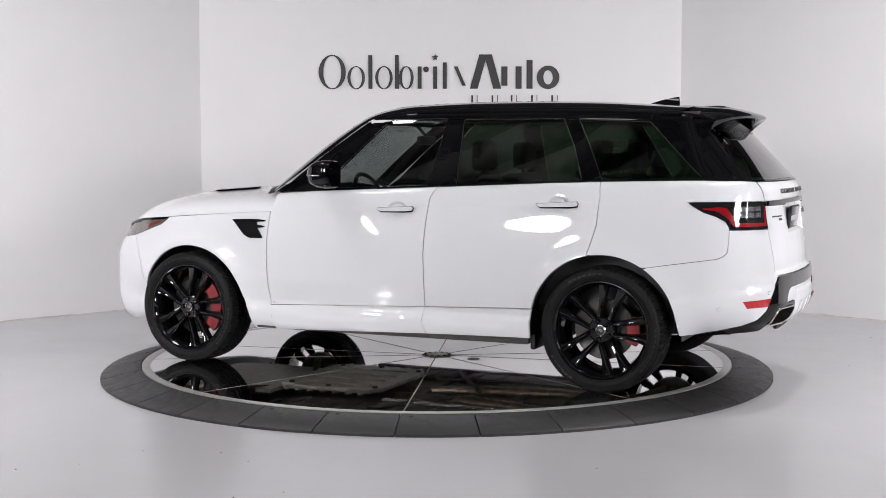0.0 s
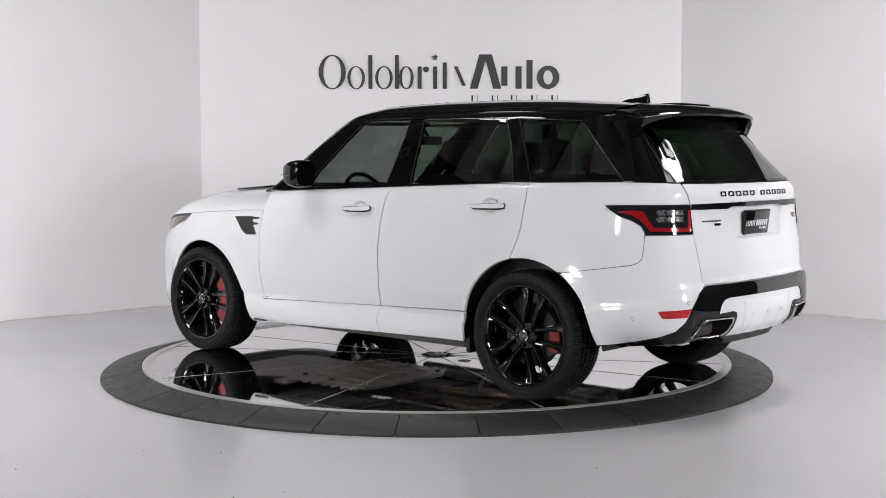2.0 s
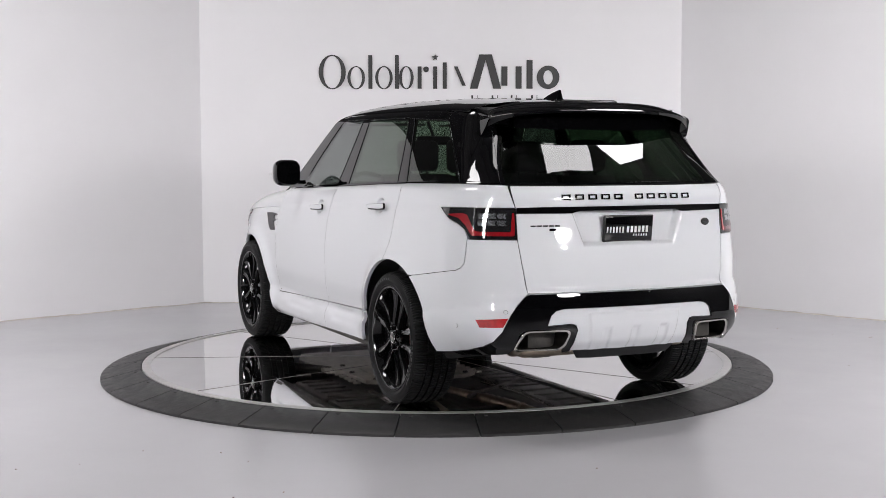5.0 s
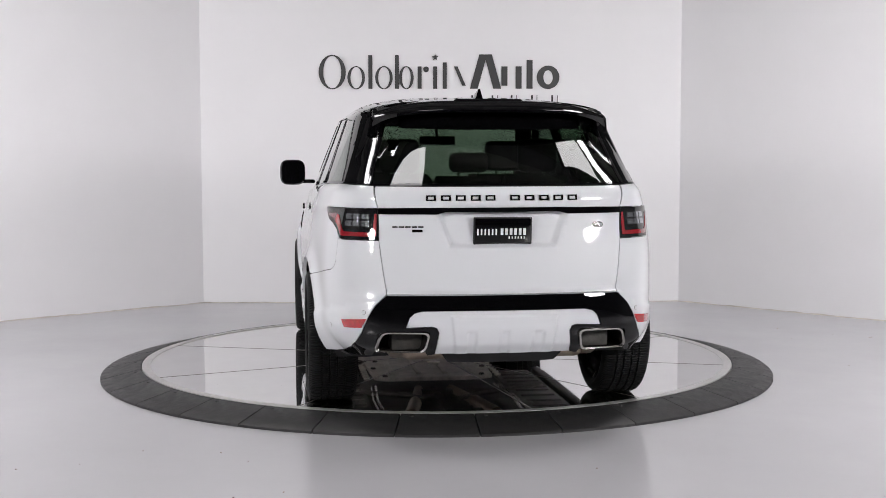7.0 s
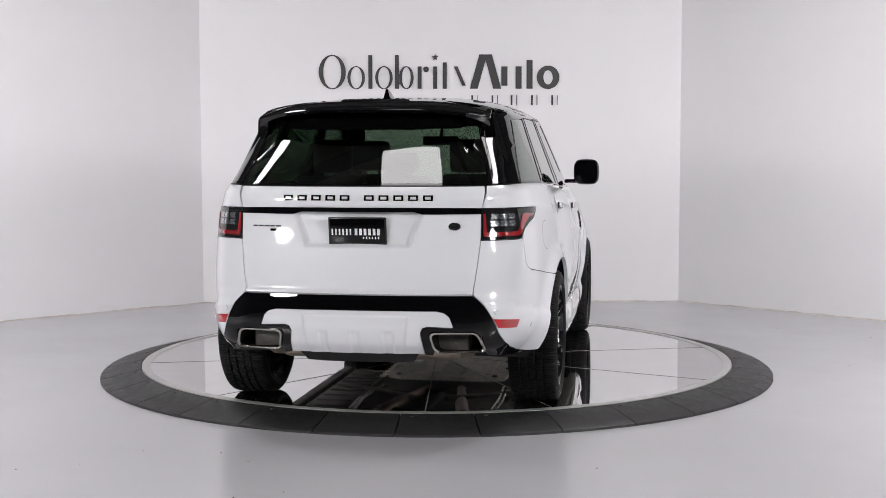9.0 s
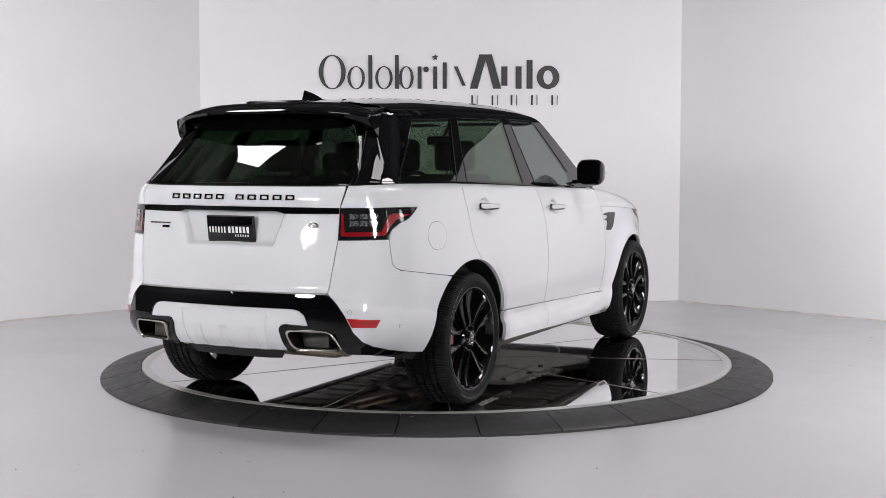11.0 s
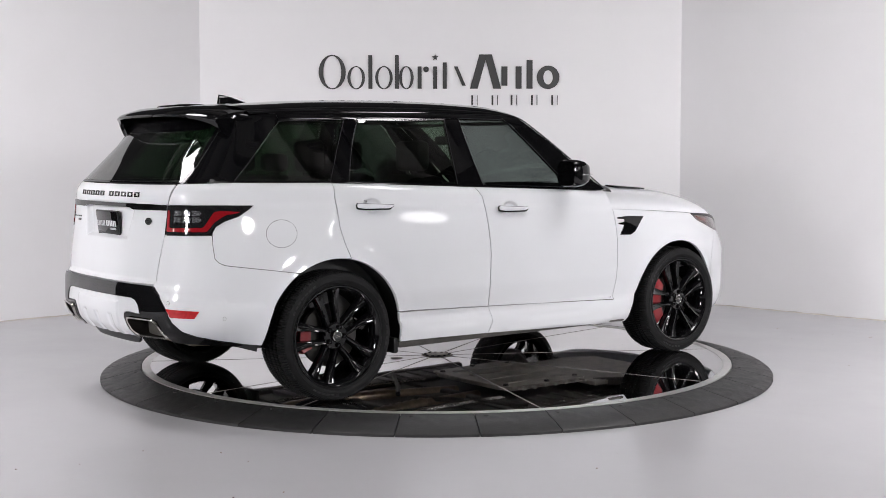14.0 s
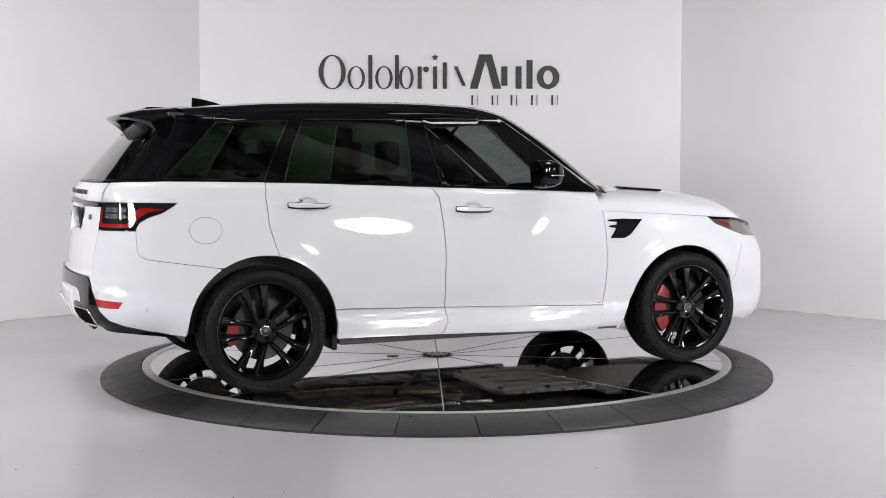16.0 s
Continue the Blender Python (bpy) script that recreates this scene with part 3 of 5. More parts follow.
# doors and rear quarters
DOOR_F = [(3.970, 1.176), (3.975, 1.158), (4.005, 1.045), (4.017, 0.875), (4.021, 0.724), (4.015, 0.532), (4.003, 0.426), (3.4, 0.447), (2.854, 0.466),
          (2.849, 0.623), (2.855, 0.802), (2.844, 0.981), (2.829, 1.158), (2.786, belt_s(2.79)), (3.2, belt_s(3.2)), (3.6, belt_s(3.6))]
MOULD_F = [(4.003, 0.426), (3.960, 0.262), (3.4, 0.280), (2.830, 0.298), (2.868, 0.371), (2.854, 0.466), (3.4, 0.447)]
DOOR_R = [(2.854, 0.466), (2.849, 0.623), (2.855, 0.802), (2.844, 0.981), (2.829, 1.158), (2.786, belt_s(2.79)), (2.4, belt_s(2.4)), (2.05, belt_s(2.05)),
          (1.720, belt_s(1.72)), (1.713, 1.175), (1.726, 1.008), (1.776, 0.83), *arch(HUBS[1], 0.449, 79, 13.5, 13)]
MOULD_R = [(2.854, 0.466), (2.868, 0.371), (2.830, 0.298), (2.5, 0.304), (sx(-1.02), 0.309), *arch(HUBS[1], 0.449, 3, 13, 3)]
QUARTER = [(1.720, belt_s(1.72)), (1.4, belt_s(1.4)), (1.1, belt_s(1.1)), (0.9, 1.272), (0.71, 1.268), (0.664, 1.153), (0.94, 1.152), (1.192, 1.149), (1.16, 1.126), (1.098, 1.090), (1.02, 1.066), (0.965, 1.036), (0.945, 1.0),
           (0.947, 0.935), (0.957, 0.86), (0.98, 0.836), (1.015, 0.822), (1.417, 0.765), *arch(HUBS[1], 0.449, 122, 83, 9), (1.776, 0.83), (1.726, 1.008), (1.713, 1.175)]


def fold_loop(s0, s1):
    """The thin loop that holds the shoulder crease between two places on the side."""
    line = [(v, float(np.interp(np.interp(v, _len, PLAN[:, 0]), LINE_X, LINE_Z))) for v in np.linspace(s0, s1, 12)]
    return [(v, z + 0.0045) for v, z in line] + [(v, z - 0.0045) for v, z in line[::-1]]


CUPS = {"front": (3.055, 1.084), "rear": (1.972, 1.128)}


def cup_dent(which):
    c, z0 = CUPS[which]

    def depth(s, z):
        r = np.hypot((s - c) / 0.075, (z - z0) / 0.050)
        t = np.clip((1 - r) / 0.45, 0, 1)
        return 0.020 * t * t * (3 - 2 * t)
    return depth


def cup_loops(which):
    c, z0 = CUPS[which]
    return [[(c + 0.075 * k * math.cos(a), z0 + 0.050 * k * math.sin(a)) for a in np.linspace(0, math.tau, 18, endpoint=False)] for k in (1.0, 0.85, 0.7, 0.55)]


def scoop(c, half):
    def depth(s, z):
        r = np.hypot((s - c) / half, (z - 0.405) / 0.062)
        t = np.clip((1 - r) / 0.5, 0, 1)
        return 0.008 * t * t * (3 - 2 * t)
    return depth


door_f = both("front_door", DOOR_F, WHITE, car, res=0.028, gap=0.0028, dent=cup_dent("front"), creases=cup_loops("front") + [fold_loop(3.985, 2.862)])
door_r = both("rear_door", DOOR_R, WHITE, car, res=0.028, gap=0.0028, dent=cup_dent("rear"), creases=cup_loops("rear") + [fold_loop(2.822, 1.735)])
for outline, doors, c, half in ((MOULD_F, door_f, 3.42, 0.50), (MOULD_R, door_r, 2.52, 0.30)):
    for door, mir in zip(doors, (False, True)):
        panel("door_moulding", outline, WHITE, door, push=0.005, res=0.028, dent=scoop(c, half), mirror=mir)
both("rear_quarter", QUARTER, WHITE, car, res=0.03, creases=[fold_loop(1.70, 1.215)])
BUMPER_R = [(0.653, 0.988), (0.603, 0.714), (0.652, 0.662), (0.690, 0.60), (0.728, 0.515), (0.775, 0.462), (0.85, 0.428), (1.0, 0.392), (1.15, 0.368), (sx(-1.925), 0.362), *arch(HUBS[1], 0.449, 172, 124, 12),
            (1.417, 0.765), (1.015, 0.822), (0.98, 0.836), (0.957, 0.86), (0.947, 0.935), (0.945, 0.988)]


def bumper_step(s, z):
    """The fold across the bumper below the lamps."""
    line = 0.558 + (np.abs(s) - 1.31) * -0.145
    t = np.clip((z - line) / 0.012, 0, 1)
    return 0.008 * (t - 1)


STEP_LINE = [(v, 0.558 - (v - 1.31) * 0.145) for v in np.linspace(0.72, 1.27, 12)]
both("rear_bumper_corner", BUMPER_R, WHITE, car, res=0.03, dent=bumper_step, creases=[[(v, z + 0.0125) for v, z in STEP_LINE] + [(v, z - 0.0005) for v, z in STEP_LINE[::-1]]])


def tailgate_dent(s, z):
    """The number-plate bay."""
    half = 0.285 + (z - 0.946) / 0.18 * 0.065
    d = np.minimum(half - np.abs(s), np.minimum(z - 0.944, 1.40 - z))
    t = np.clip(d / 0.03, 0, 1)
    return 0.034 * t * t * (3 - 2 * t) * np.clip((1.15 - z) / 0.012, 0, 1)


def bay(d):
    return [(0.350 - d, 1.137), (0.285 - d, 0.944 + d), (-0.285 + d, 0.944 + d), (-0.350 + d, 1.137)]


TAILGATE = mirrored([(0.0, 1.262), (0.35, 1.264), (0.697, 1.266), (0.664, 1.153), (0.653, 0.99), (0.603, 0.716), (0.3, 0.714), (0.0, 0.714)][1:-1])
tailgate = panel("tailgate", TAILGATE, WHITE, car, res=0.022, dent=tailgate_dent, creases=[bay(0.0), bay(0.01), bay(0.02), bay(0.03)])
STRIP_OUT = mirrored([(0.5, 1.158), (0.660, 1.156), (0.662, 1.122), (0.345, 1.120), (0.30, 1.132)])
panel("tailgate_strip", STRIP_OUT, BLACK, tailgate, "gloss black strip across the tailgate", push=0.008, thick=0.012)
# lettering and badges as plain bars and shapes
for k in range(10):
    c = 0.376 - 0.0775 * k - (0.052 if k > 4 else 0)
    for s0, s1, z0, z1 in ((-0.026, -0.016, 1.192, 1.220), (0.016, 0.026, 1.192, 1.220), (-0.016, 0.016, 1.192, 1.1985), (-0.016, 0.016, 1.2135, 1.220)):
        panel("letter_bar", [(c + s1, z0), (c + s0, z0), (c + s0, z1), (c + s1, z1)], BLACK, tailgate, "black raised bar", push=0.006, thick=0.006, gap=0)
for k in range(5):
    c = 0.565 - 0.034 * k
    panel("badge_bar", [(c + 0.014, 1.0545), (c - 0.014, 1.0545), (c - 0.014, 1.0625), (c + 0.014, 1.0625)], PLASTIC, tailgate, "dark badge bar", push=0.004, thick=0.004, gap=0)
panel("badge_block", [(0.475, 1.032), (0.420, 1.032), (0.420, 1.045), (0.475, 1.045)], BLACK, tailgate, "small black badge block", push=0.004, thick=0.004, gap=0)
oval = [(-0.512 + 0.032 * math.cos(a), 1.061 + 0.02 * math.sin(a)) for a in np.linspace(0, math.tau, 20, endpoint=False)]
badge = panel("round_badge", oval, CHROME, tailgate, "oval badge with chrome edge", push=0.008, thick=0.008, gap=0)
oval = [(-0.512 + 0.027 * math.cos(a), 1.061 + 0.0155 * math.sin(a)) for a in np.linspace(0, math.tau, 20, endpoint=False)]
panel("badge_face", oval, BADGE, badge, push=0.0125, thick=0.003, gap=0)

for z in (1.055, 1.064):
    panel("badge_line", [(-0.494, z), (-0.530, z), (-0.530, z + 0.004), (-0.494, z + 0.004)], CHROME, badge, push=0.0145, thick=0.002, gap=0)

# bumper trim, skid plate
TRIM = mirrored([(0.3, 0.712), (0.600, 0.712), (0.652, 0.660), (0.690, 0.60), (0.728, 0.513), (0.775, 0.460), (0.85, 0.426), (1.0, 0.390), (1.14, 0.366), (1.10, 0.350), (0.9, 0.372), (0.70, 0.392), (sy(0.662), 0.418), (sy(0.633), 0.516), (sy(0.391), 0.518), (sy(0.408), 0.416), (0.40, 0.392), (0.358, 0.398),
                 (0.338, 0.52), (0.350, 0.545), (0.375, 0.552), (0.505, 0.546), (0.485, 0.600), (0.46, 0.622), (0.42, 0.632)])
panel("bumper_trim", TRIM, BLACK, car, "gloss black bumper surround", push=0.010, res=0.03)


def skid_dent(s, z):
    a = np.abs(s)
    panel_in = np.clip(np.minimum(0.272 + (z - 0.5) * 0.10 - a, np.minimum(0.612 - z, z - 0.2)) / 0.02, 0, 1)
    d = -0.012 * panel_in * panel_in * (3 - 2 * panel_in)
    for c in (-0.17, 0.0, 0.17):
        w = np.clip((0.032 - np.abs(s - c)) / 0.012, 0, 1) * np.clip((0.53 - z) / 0.02, 0, 1)
        d = d + 0.010 * w
    return d


SKID = mirrored([(0.2, 0.632), (0.42, 0.632), (0.46, 0.622), (0.485, 0.600), (0.505, 0.546), (0.375, 0.552), (0.350, 0.545), (0.338, 0.52), (0.358, 0.402), (0.2, 0.402)])
panel("skid_plate", SKID, WHITE, car, "white bumper centre panel", push=0.004, res=0.014, dent=skid_dent, creases=[[(0.283 - d, 0.612 - d), (0.262 - d, 0.41), (-0.262 + d, 0.41), (-0.283 + d, 0.612 - d)] for d in (0.0, 0.010, 0.02)])
panel("lower_valance", mirrored([(0.2, 0.404), (0.33, 0.404), (0.29, 0.350), (0.2, 0.345)]), PLASTIC, car, "black lower valance", push=-0.02, res=0.03)
both("fog_reflector", [(0.873, 0.576), (0.696, 0.592), (0.722, 0.541), (0.845, 0.533)], REFLEX, car, "red rear reflector lens", push=0.0125, thick=0.01, res=0.03)
for c, z in ((1.004, 0.530), (0.712, 0.622)):
    both("parking_sensor", [(c + 0.011 * math.cos(a), z + 0.011 * math.sin(a)) for a in np.linspace(0, math.tau, 12, endpoint=False)], SATIN, car, push=0.0095, thick=0.002, gap=0)
    both("sensor_face", [(c + 0.009 * math.cos(a), z + 0.009 * math.sin(a)) for a in np.linspace(0, math.tau, 12, endpoint=False)], WHITE, car, push=0.0115, thick=0.002, gap=0)
fuel = [(-1.350 + 0.096 * math.cos(a), 0.987 + 0.079 * math.sin(a)) for a in np.linspace(0, math.tau, 40, endpoint=False)]
panel("fuel_flap_gap", fuel, PLASTIC, car, push=0.0004, thick=0.002, gap=0)
panel("fuel_flap", [(-1.350 + 0.094 * math.cos(a), 0.987 + 0.077 * math.sin(a)) for a in np.linspace(0, math.tau, 40, endpoint=False)], WHITE, car, "round fuel flap", push=0.0010, thick=0.002, gap=0)

# tail lamps
LAMP = [(1.190, 1.148), (0.94, 1.151), (0.664, 1.152), (0.653, 0.99), (0.925, 0.991), (0.965, 1.037), (1.02, 1.068), (1.098, 1.092), (1.16, 1.127)]
RED_BAR = [(1.11, 1.116), (1.00, 1.124), (0.955, 1.118), (0.905, 1.045), (0.890, 1.032), (0.690, 1.030), (0.684, 1.128), (0.668, 1.128), (0.666, 1.006), (0.915, 1.006), (0.962, 1.060), (1.02, 1.096), (1.10, 1.108)]
for mir in (False, True):
    lamp = panel("tail_lamp", LAMP, SMOKED, car, "smoked tail lamp with red light band", push=0.004, thick=0.012, mirror=mir)
    panel("light_band", rounded(RED_BAR, 0.01), RED, lamp, "red light band", push=0.0065, thick=0.004, res=0.03, mirror=mir)
    for i in range(3):
        for j in range(2):
            c, z = 0.735 + 0.058 * i, 1.060 + 0.036 * j
            panel("reflector_cell", [(c + 0.024, z), (c + 0.034, z + 0.014), (c + 0.024, z + 0.028), (c - 0.024, z + 0.028), (c - 0.014, z + 0.014), (c - 0.024, z)], CLEAR, lamp, "clear chevron reflector cell", push=0.006, thick=0.004, gap=0, mirror=mir)

# glasshouse
both("a_pillar", [(4.000, 1.185), (3.900, 1.245), (3.730, 1.386), (3.58, 1.500), (3.43, 1.606), (3.30, 1.688), (3.2, 1.690), (3.19, 1.656), (3.24, 1.625), (3.397, 1.473), (3.56, 1.305), (3.62, 1.20)], BLACK, car, res=0.04)
G_F = [(3.615, 1.212), (3.555, 1.305), (3.393, 1.473), (3.23, 1.627), (3.185, 1.655), (2.80, 1.657), (2.822, 1.496), (2.876, 1.232)]
G_R = [(2.674, 1.648), (2.0, 1.645), (1.912, 1.471), (1.84, 1.266), (2.662, 1.241)]
G_Q = [(1.898, 1.637), (1.437, 1.618), (1.09, 1.279), (1.712, 1.272), (1.803, 1.46)]
both("front_window", rounded(G_F, 0.012), GLASS_FRONT, car, "lightly tinted door glass", thick=0.003)
both("rear_window", rounded(G_R, 0.012), GLASS, car, "dark privacy glass", thick=0.003)
both("quarter_window", rounded(G_Q, 0.012), GLASS, car, "dark privacy glass", thick=0.003)
both("b_pillar", [(2.800, 1.657), (2.674, 1.650), (2.662, 1.241), (2.876, 1.232), (2.822, 1.496)], BLACK, car, push=0.001)
both("c_pillar", [(2.0, 1.645), (1.900, 1.640), (1.803, 1.46), (1.712, 1.272), (1.84, 1.266), (1.912, 1.471)], BLACK, car, push=0.001)
both("d_pillar", [(1.088, 1.279), (0.752, 1.272), (0.872, 1.46), (0.990, 1.650), (1.23, 1.665), (1.437, 1.668), (1.437, 1.618)], BLACK, car, res=0.022)
both("cant_rail", [(3.21, 1.692), (2.7, 1.692), (2.2, 1.688), (1.8, 1.683), (1.437, 1.674), (1.437, 1.619), (1.9, 1.639), (2.3, 1.647), (2.8, 1.658), (3.19, 1.657)], BLACK, car, push=0.001)
both("belt_trim", [(s, belt_s(s) + 0.001) for s in np.linspace(3.62, 0.73, 24)] + [(s, belt_s(s) + (0.012 if s < 3.5 else 0.007)) for s in np.linspace(0.73, 3.62, 24)], BLACK, car, push=0.003, gap=0)
rear_glass = panel("rear_screen", rounded(mirrored([(0.3, 1.278), (0.746, 1.278), (0.864, 1.46), (0.976, 1.640), (0.3, 1.655)]), 0.015), GLASS, car, "dark tinted rear screen", thick=0.003, push=-0.002)
# black band over the top of the rear screen, lower in the middle
panel("screen_top_border", mirrored([(0.12, 1.562), (0.30, 1.564), (0.60, 1.572), (0.80, 1.586), (0.946, 1.598), (0.974, 1.645), (0.3, 1.655)]), BLACK, rear_glass, "black band along the screen top", push=0.006, thick=0.004, gap=0)
panel("rear_screen_frame", mirrored([(0.3, 1.268), (0.750, 1.268), (0.754, 1.280), (0.3, 1.280)]), BLACK, car, push=0.001)
both("screen_border", [(0.754, 1.272), (0.744, 1.278), (0.722, 1.278), (0.842, 1.46), (0.950, 1.645), (0.992, 1.652), (0.874, 1.46)], BLACK, car, push=0.001)


for line in ([(2.797, 1.656), (2.819, 1.496), (2.873, 1.234)], [(2.677, 1.649), (2.665, 1.242)], [(2.003, 1.644), (1.915, 1.471), (1.843, 1.267)], [(1.903, 1.639), (1.806, 1.46), (1.715, 1.273)], [(1.440, 1.618), (1.093, 1.280)], [(0.755, 1.273), (0.874, 1.46), (0.986, 1.635)],
             [(3.185, 1.6575), (2.80, 1.6595)], [(2.674, 1.651), (2.0, 1.648)], [(1.898, 1.640), (1.437, 1.621)], [(3.555, 1.307), (3.393, 1.475), (3.23, 1.629)]):
    fine = catmull(line, 6) if len(line) > 2 else np.array(line)
    across = np.gradient(fine, axis=0)
    across = np.stack([-across[:, 1], across[:, 0]], 1) / np.linalg.norm(across, axis=1)[:, None] * 0.0016
    both("window_seal", [tuple(p) for p in fine + across] + [tuple(p) for p in (fine - across)[::-1]], SEAL, car, push=0.004, thick=0.004, gap=0)

# roof, windscreen, bonnet
def loft(stations, p, q, n=17, keep=lambda i: True):
    """Rows across the car; a station is (x middle, z middle, x edge, z edge, y edge). keep: which strips to build."""
    bm = bmesh.new()
    rows = []
    for xc, zc, xe, ze, ye in stations:
        row = []
        for k in range(-n, n + 1):
            u = math.sin(k / n * math.pi / 2)
            a = abs(u)
            row.append(bm.verts.new((xe + (xc - xe) * (1 - a * a), u * ye, ze + (zc - ze) * max(0, 1 - a ** p) ** q)))
        rows.append(row)
    for ra, rb in zip(rows, rows[1:]):
        for i in range(2 * n):
            if keep(i):
                bm.faces.new((ra[i], rb[i], rb[i + 1], ra[i + 1]))
    bmesh.ops.delete(bm, geom=[v for v in bm.verts if not v.link_faces], context="VERTS")
    bmesh.ops.recalc_face_normals(bm, faces=bm.faces)
    if sum(f.normal.z for f in bm.faces) < 0:
        bmesh.ops.reverse_faces(bm, faces=bm.faces)
    return bm


def side_y(x, z):
    return float(skin(sx(x), z)[0][1])


def dense(stations, n=6):
    """Smooth stations between those given."""
    a = np.array(stations, float)
    t = np.arange(len(a))
    f = [catmull(np.stack([t, a[:, c]], 1), n)[:, 1] for c in range(a.shape[1])]
    return np.stack(f, 1)


TOP = [(1.10, 1.215, 0.86, 1.18), (0.80, 1.466, 0.575, 1.385), (0.53, 1.640, 0.33, 1.567), (0.37, 1.716, 0.17, 1.668), (0.20, 1.758, 0.00, 1.688), (0.0, 1.772, -0.12, 1.690), (-0.4, 1.783, -0.42, 1.690),
       (-0.9, 1.780, -0.90, 1.686), (-1.3, 1.768, -1.30, 1.680), (-1.6, 1.748, -1.60, 1.672), (-1.88, 1.730, -1.86, 1.660)]
top = dense(TOP)
top = [(xc, zc, xe, ze, side_y(xe, ze) - 0.002) for xc, zc, xe, ze in top]
screen = part("windscreen", loft(top[:19], 3.0, 0.6, keep=lambda i: 6 <= i < 28), GLASS_SCREEN, car, "clear windscreen")
part("screen_edge", loft(top[:19], 3.0, 0.6, keep=lambda i: i < 6), BLACK, screen, "black windscreen border")
part("screen_edge", loft(top[:19], 3.0, 0.6, keep=lambda i: i >= 28), BLACK, screen, "black windscreen border")
part("roof", loft(top[18:], 3.0, 0.62), BLACK, car, "gloss black roof panel")
HOOD = [(0.96, 1.220, 0.830, 1.052), (1.25, 1.206, 1.15, 1.036), (1.5, 1.188, 1.45, 1.018), (1.73, 1.164, 1.70, 1.000), (1.96, 1.118, 1.88, 0.985), (2.14, 1.05, 1.99, 0.968), (2.28, 0.955, 2.09, 0.935), (2.33, 0.89, 2.14, 0.905)]
hood = [(xc, zc, xe, ze, side_y(xe, ze) - 0.001) for xc, zc, xe, ze in dense(HOOD)]
bonnet = part("bonnet", loft(hood, 4.0, 0.55), WHITE, car)
for sgn in (1, -1):
    vent = bmesh.new()
    slab(vent, [(0.165, 0.045), (0.13, 0.06), (-0.15, 0.05), (-0.17, 0.02), (-0.16, -0.04), (0.15, -0.03)], 0.012 * sgn, (1.32, 0.58 * sgn, 1.184), (1, 0, -0.06), (0, sgn, -0.10), 0.003)
    bmesh.ops.recalc_face_normals(vent, faces=vent.faces)
    part("bonnet_vent", vent, BLACK, bonnet, "gloss black bonnet vent")
cowl = [(0.99, 1.222, 0.862, 1.176), (1.06, 1.224, 0.90, 1.165)]
part("cowl", loft([(xc, zc, xe, ze, side_y(xe, ze) - 0.02) for xc, zc, xe, ze in cowl], 4, 0.5), PLASTIC, car, "black windscreen cowl")
# roof spoiler
bm = bmesh.new()
rows = []
for k in range(-14, 15):
    u = k / 14
    a = abs(u)
    y = 0.640 * u
    tip = -2.215 + 0.165 * a ** 3
    zt = 1.676 - 0.042 * a ** 4
    zr = 1.737 - 0.075 * a ** 4
    rows.append([bm.verts.new(v) for v in ((-1.80, y, zr), (tip + 0.26, y, zr - 0.012), (tip + 0.11, y, (zr + zt) / 2 + 0.004), (tip + 0.01, y, zt), (tip, y, zt - 0.012), (tip + 0.012, y, zt - 0.026 - 0.030 * a ** 10), (-2.04, y, zt - 0.028 - 0.010 * a ** 10), (-1.88, y, 1.655))])
for ra, rb in zip(rows, rows[1:]):
    for i in range(7):
        bm.faces.new((ra[i], rb[i], rb[i + 1], ra[i + 1]))
bm.faces.new(rows[0])
bm.faces.new(rows[-1][::-1])
bmesh.ops.recalc_face_normals(bm, faces=bm.faces)
spoiler = part("spoiler", bm, BLACK, car, "gloss black roof spoiler")
for sgn in (1, -1):
    bm = bmesh.new()
    prof = catmull([(-1.80, 1.684), (-1.85, 1.618), (-1.925, 1.556), (-1.990, 1.532), (-2.020, 1.556), (-2.045, 1.600), (-2.050, 1.635), (-1.94, 1.668)], 4)
    loops = [[bm.verts.new((x, sgn * (0.664 - 0.22 * (z - 1.53) - lay), z - lift)) for x, z in prof] for lay, lift in ((0.055, 0.0), (0.004, 0.0), (0.0, 0.004))]
    for ra, rb in zip(loops, loops[1:]):
        for i in range(len(prof)):
            bm.faces.new((ra[i], ra[(i + 1) % len(prof)], rb[(i + 1) % len(prof)], rb[i]))
    bm.faces.new(loops[-1])
    bm.faces.new(loops[0][::-1])
    bmesh.ops.recalc_face_normals(bm, faces=bm.faces)
    part("spoiler_fin", bm, BLACK, spoiler)
bm = bmesh.new()
box(bm, -2.02, -1.82, -0.19, 0.19, 1.69, 1.731, 0.018, 3)
part("spoiler_hump", bm, BLACK, spoiler)
bm = bmesh.new()
rows = []
for x, zt, w in ((-1.50, 1.758, 0.012), (-1.545, 1.772, 0.026), (-1.60, 1.786, 0.034), (-1.655, 1.796, 0.036), (-1.690, 1.801, 0.034), (-1.684, 1.775, 0.030)):
    rows.append([bm.verts.new(v) for v in ((x, w, 1.735), (x, w * 0.55, 1.752), (x, 0.005, zt), (x, -0.005, zt), (x, -w * 0.55, 1.752), (x, -w, 1.735))])
for ra, rb in zip(rows, rows[1:]):
    for i in range(5):
        bm.faces.new((ra[i], rb[i], rb[i + 1], ra[i + 1]))
bm.faces.new(rows[0])
bm.faces.new(rows[-1][::-1])
bmesh.ops.recalc_face_normals(bm, faces=bm.faces)
part("antenna_fin", bm, BLACK, car, "black shark-fin antenna")

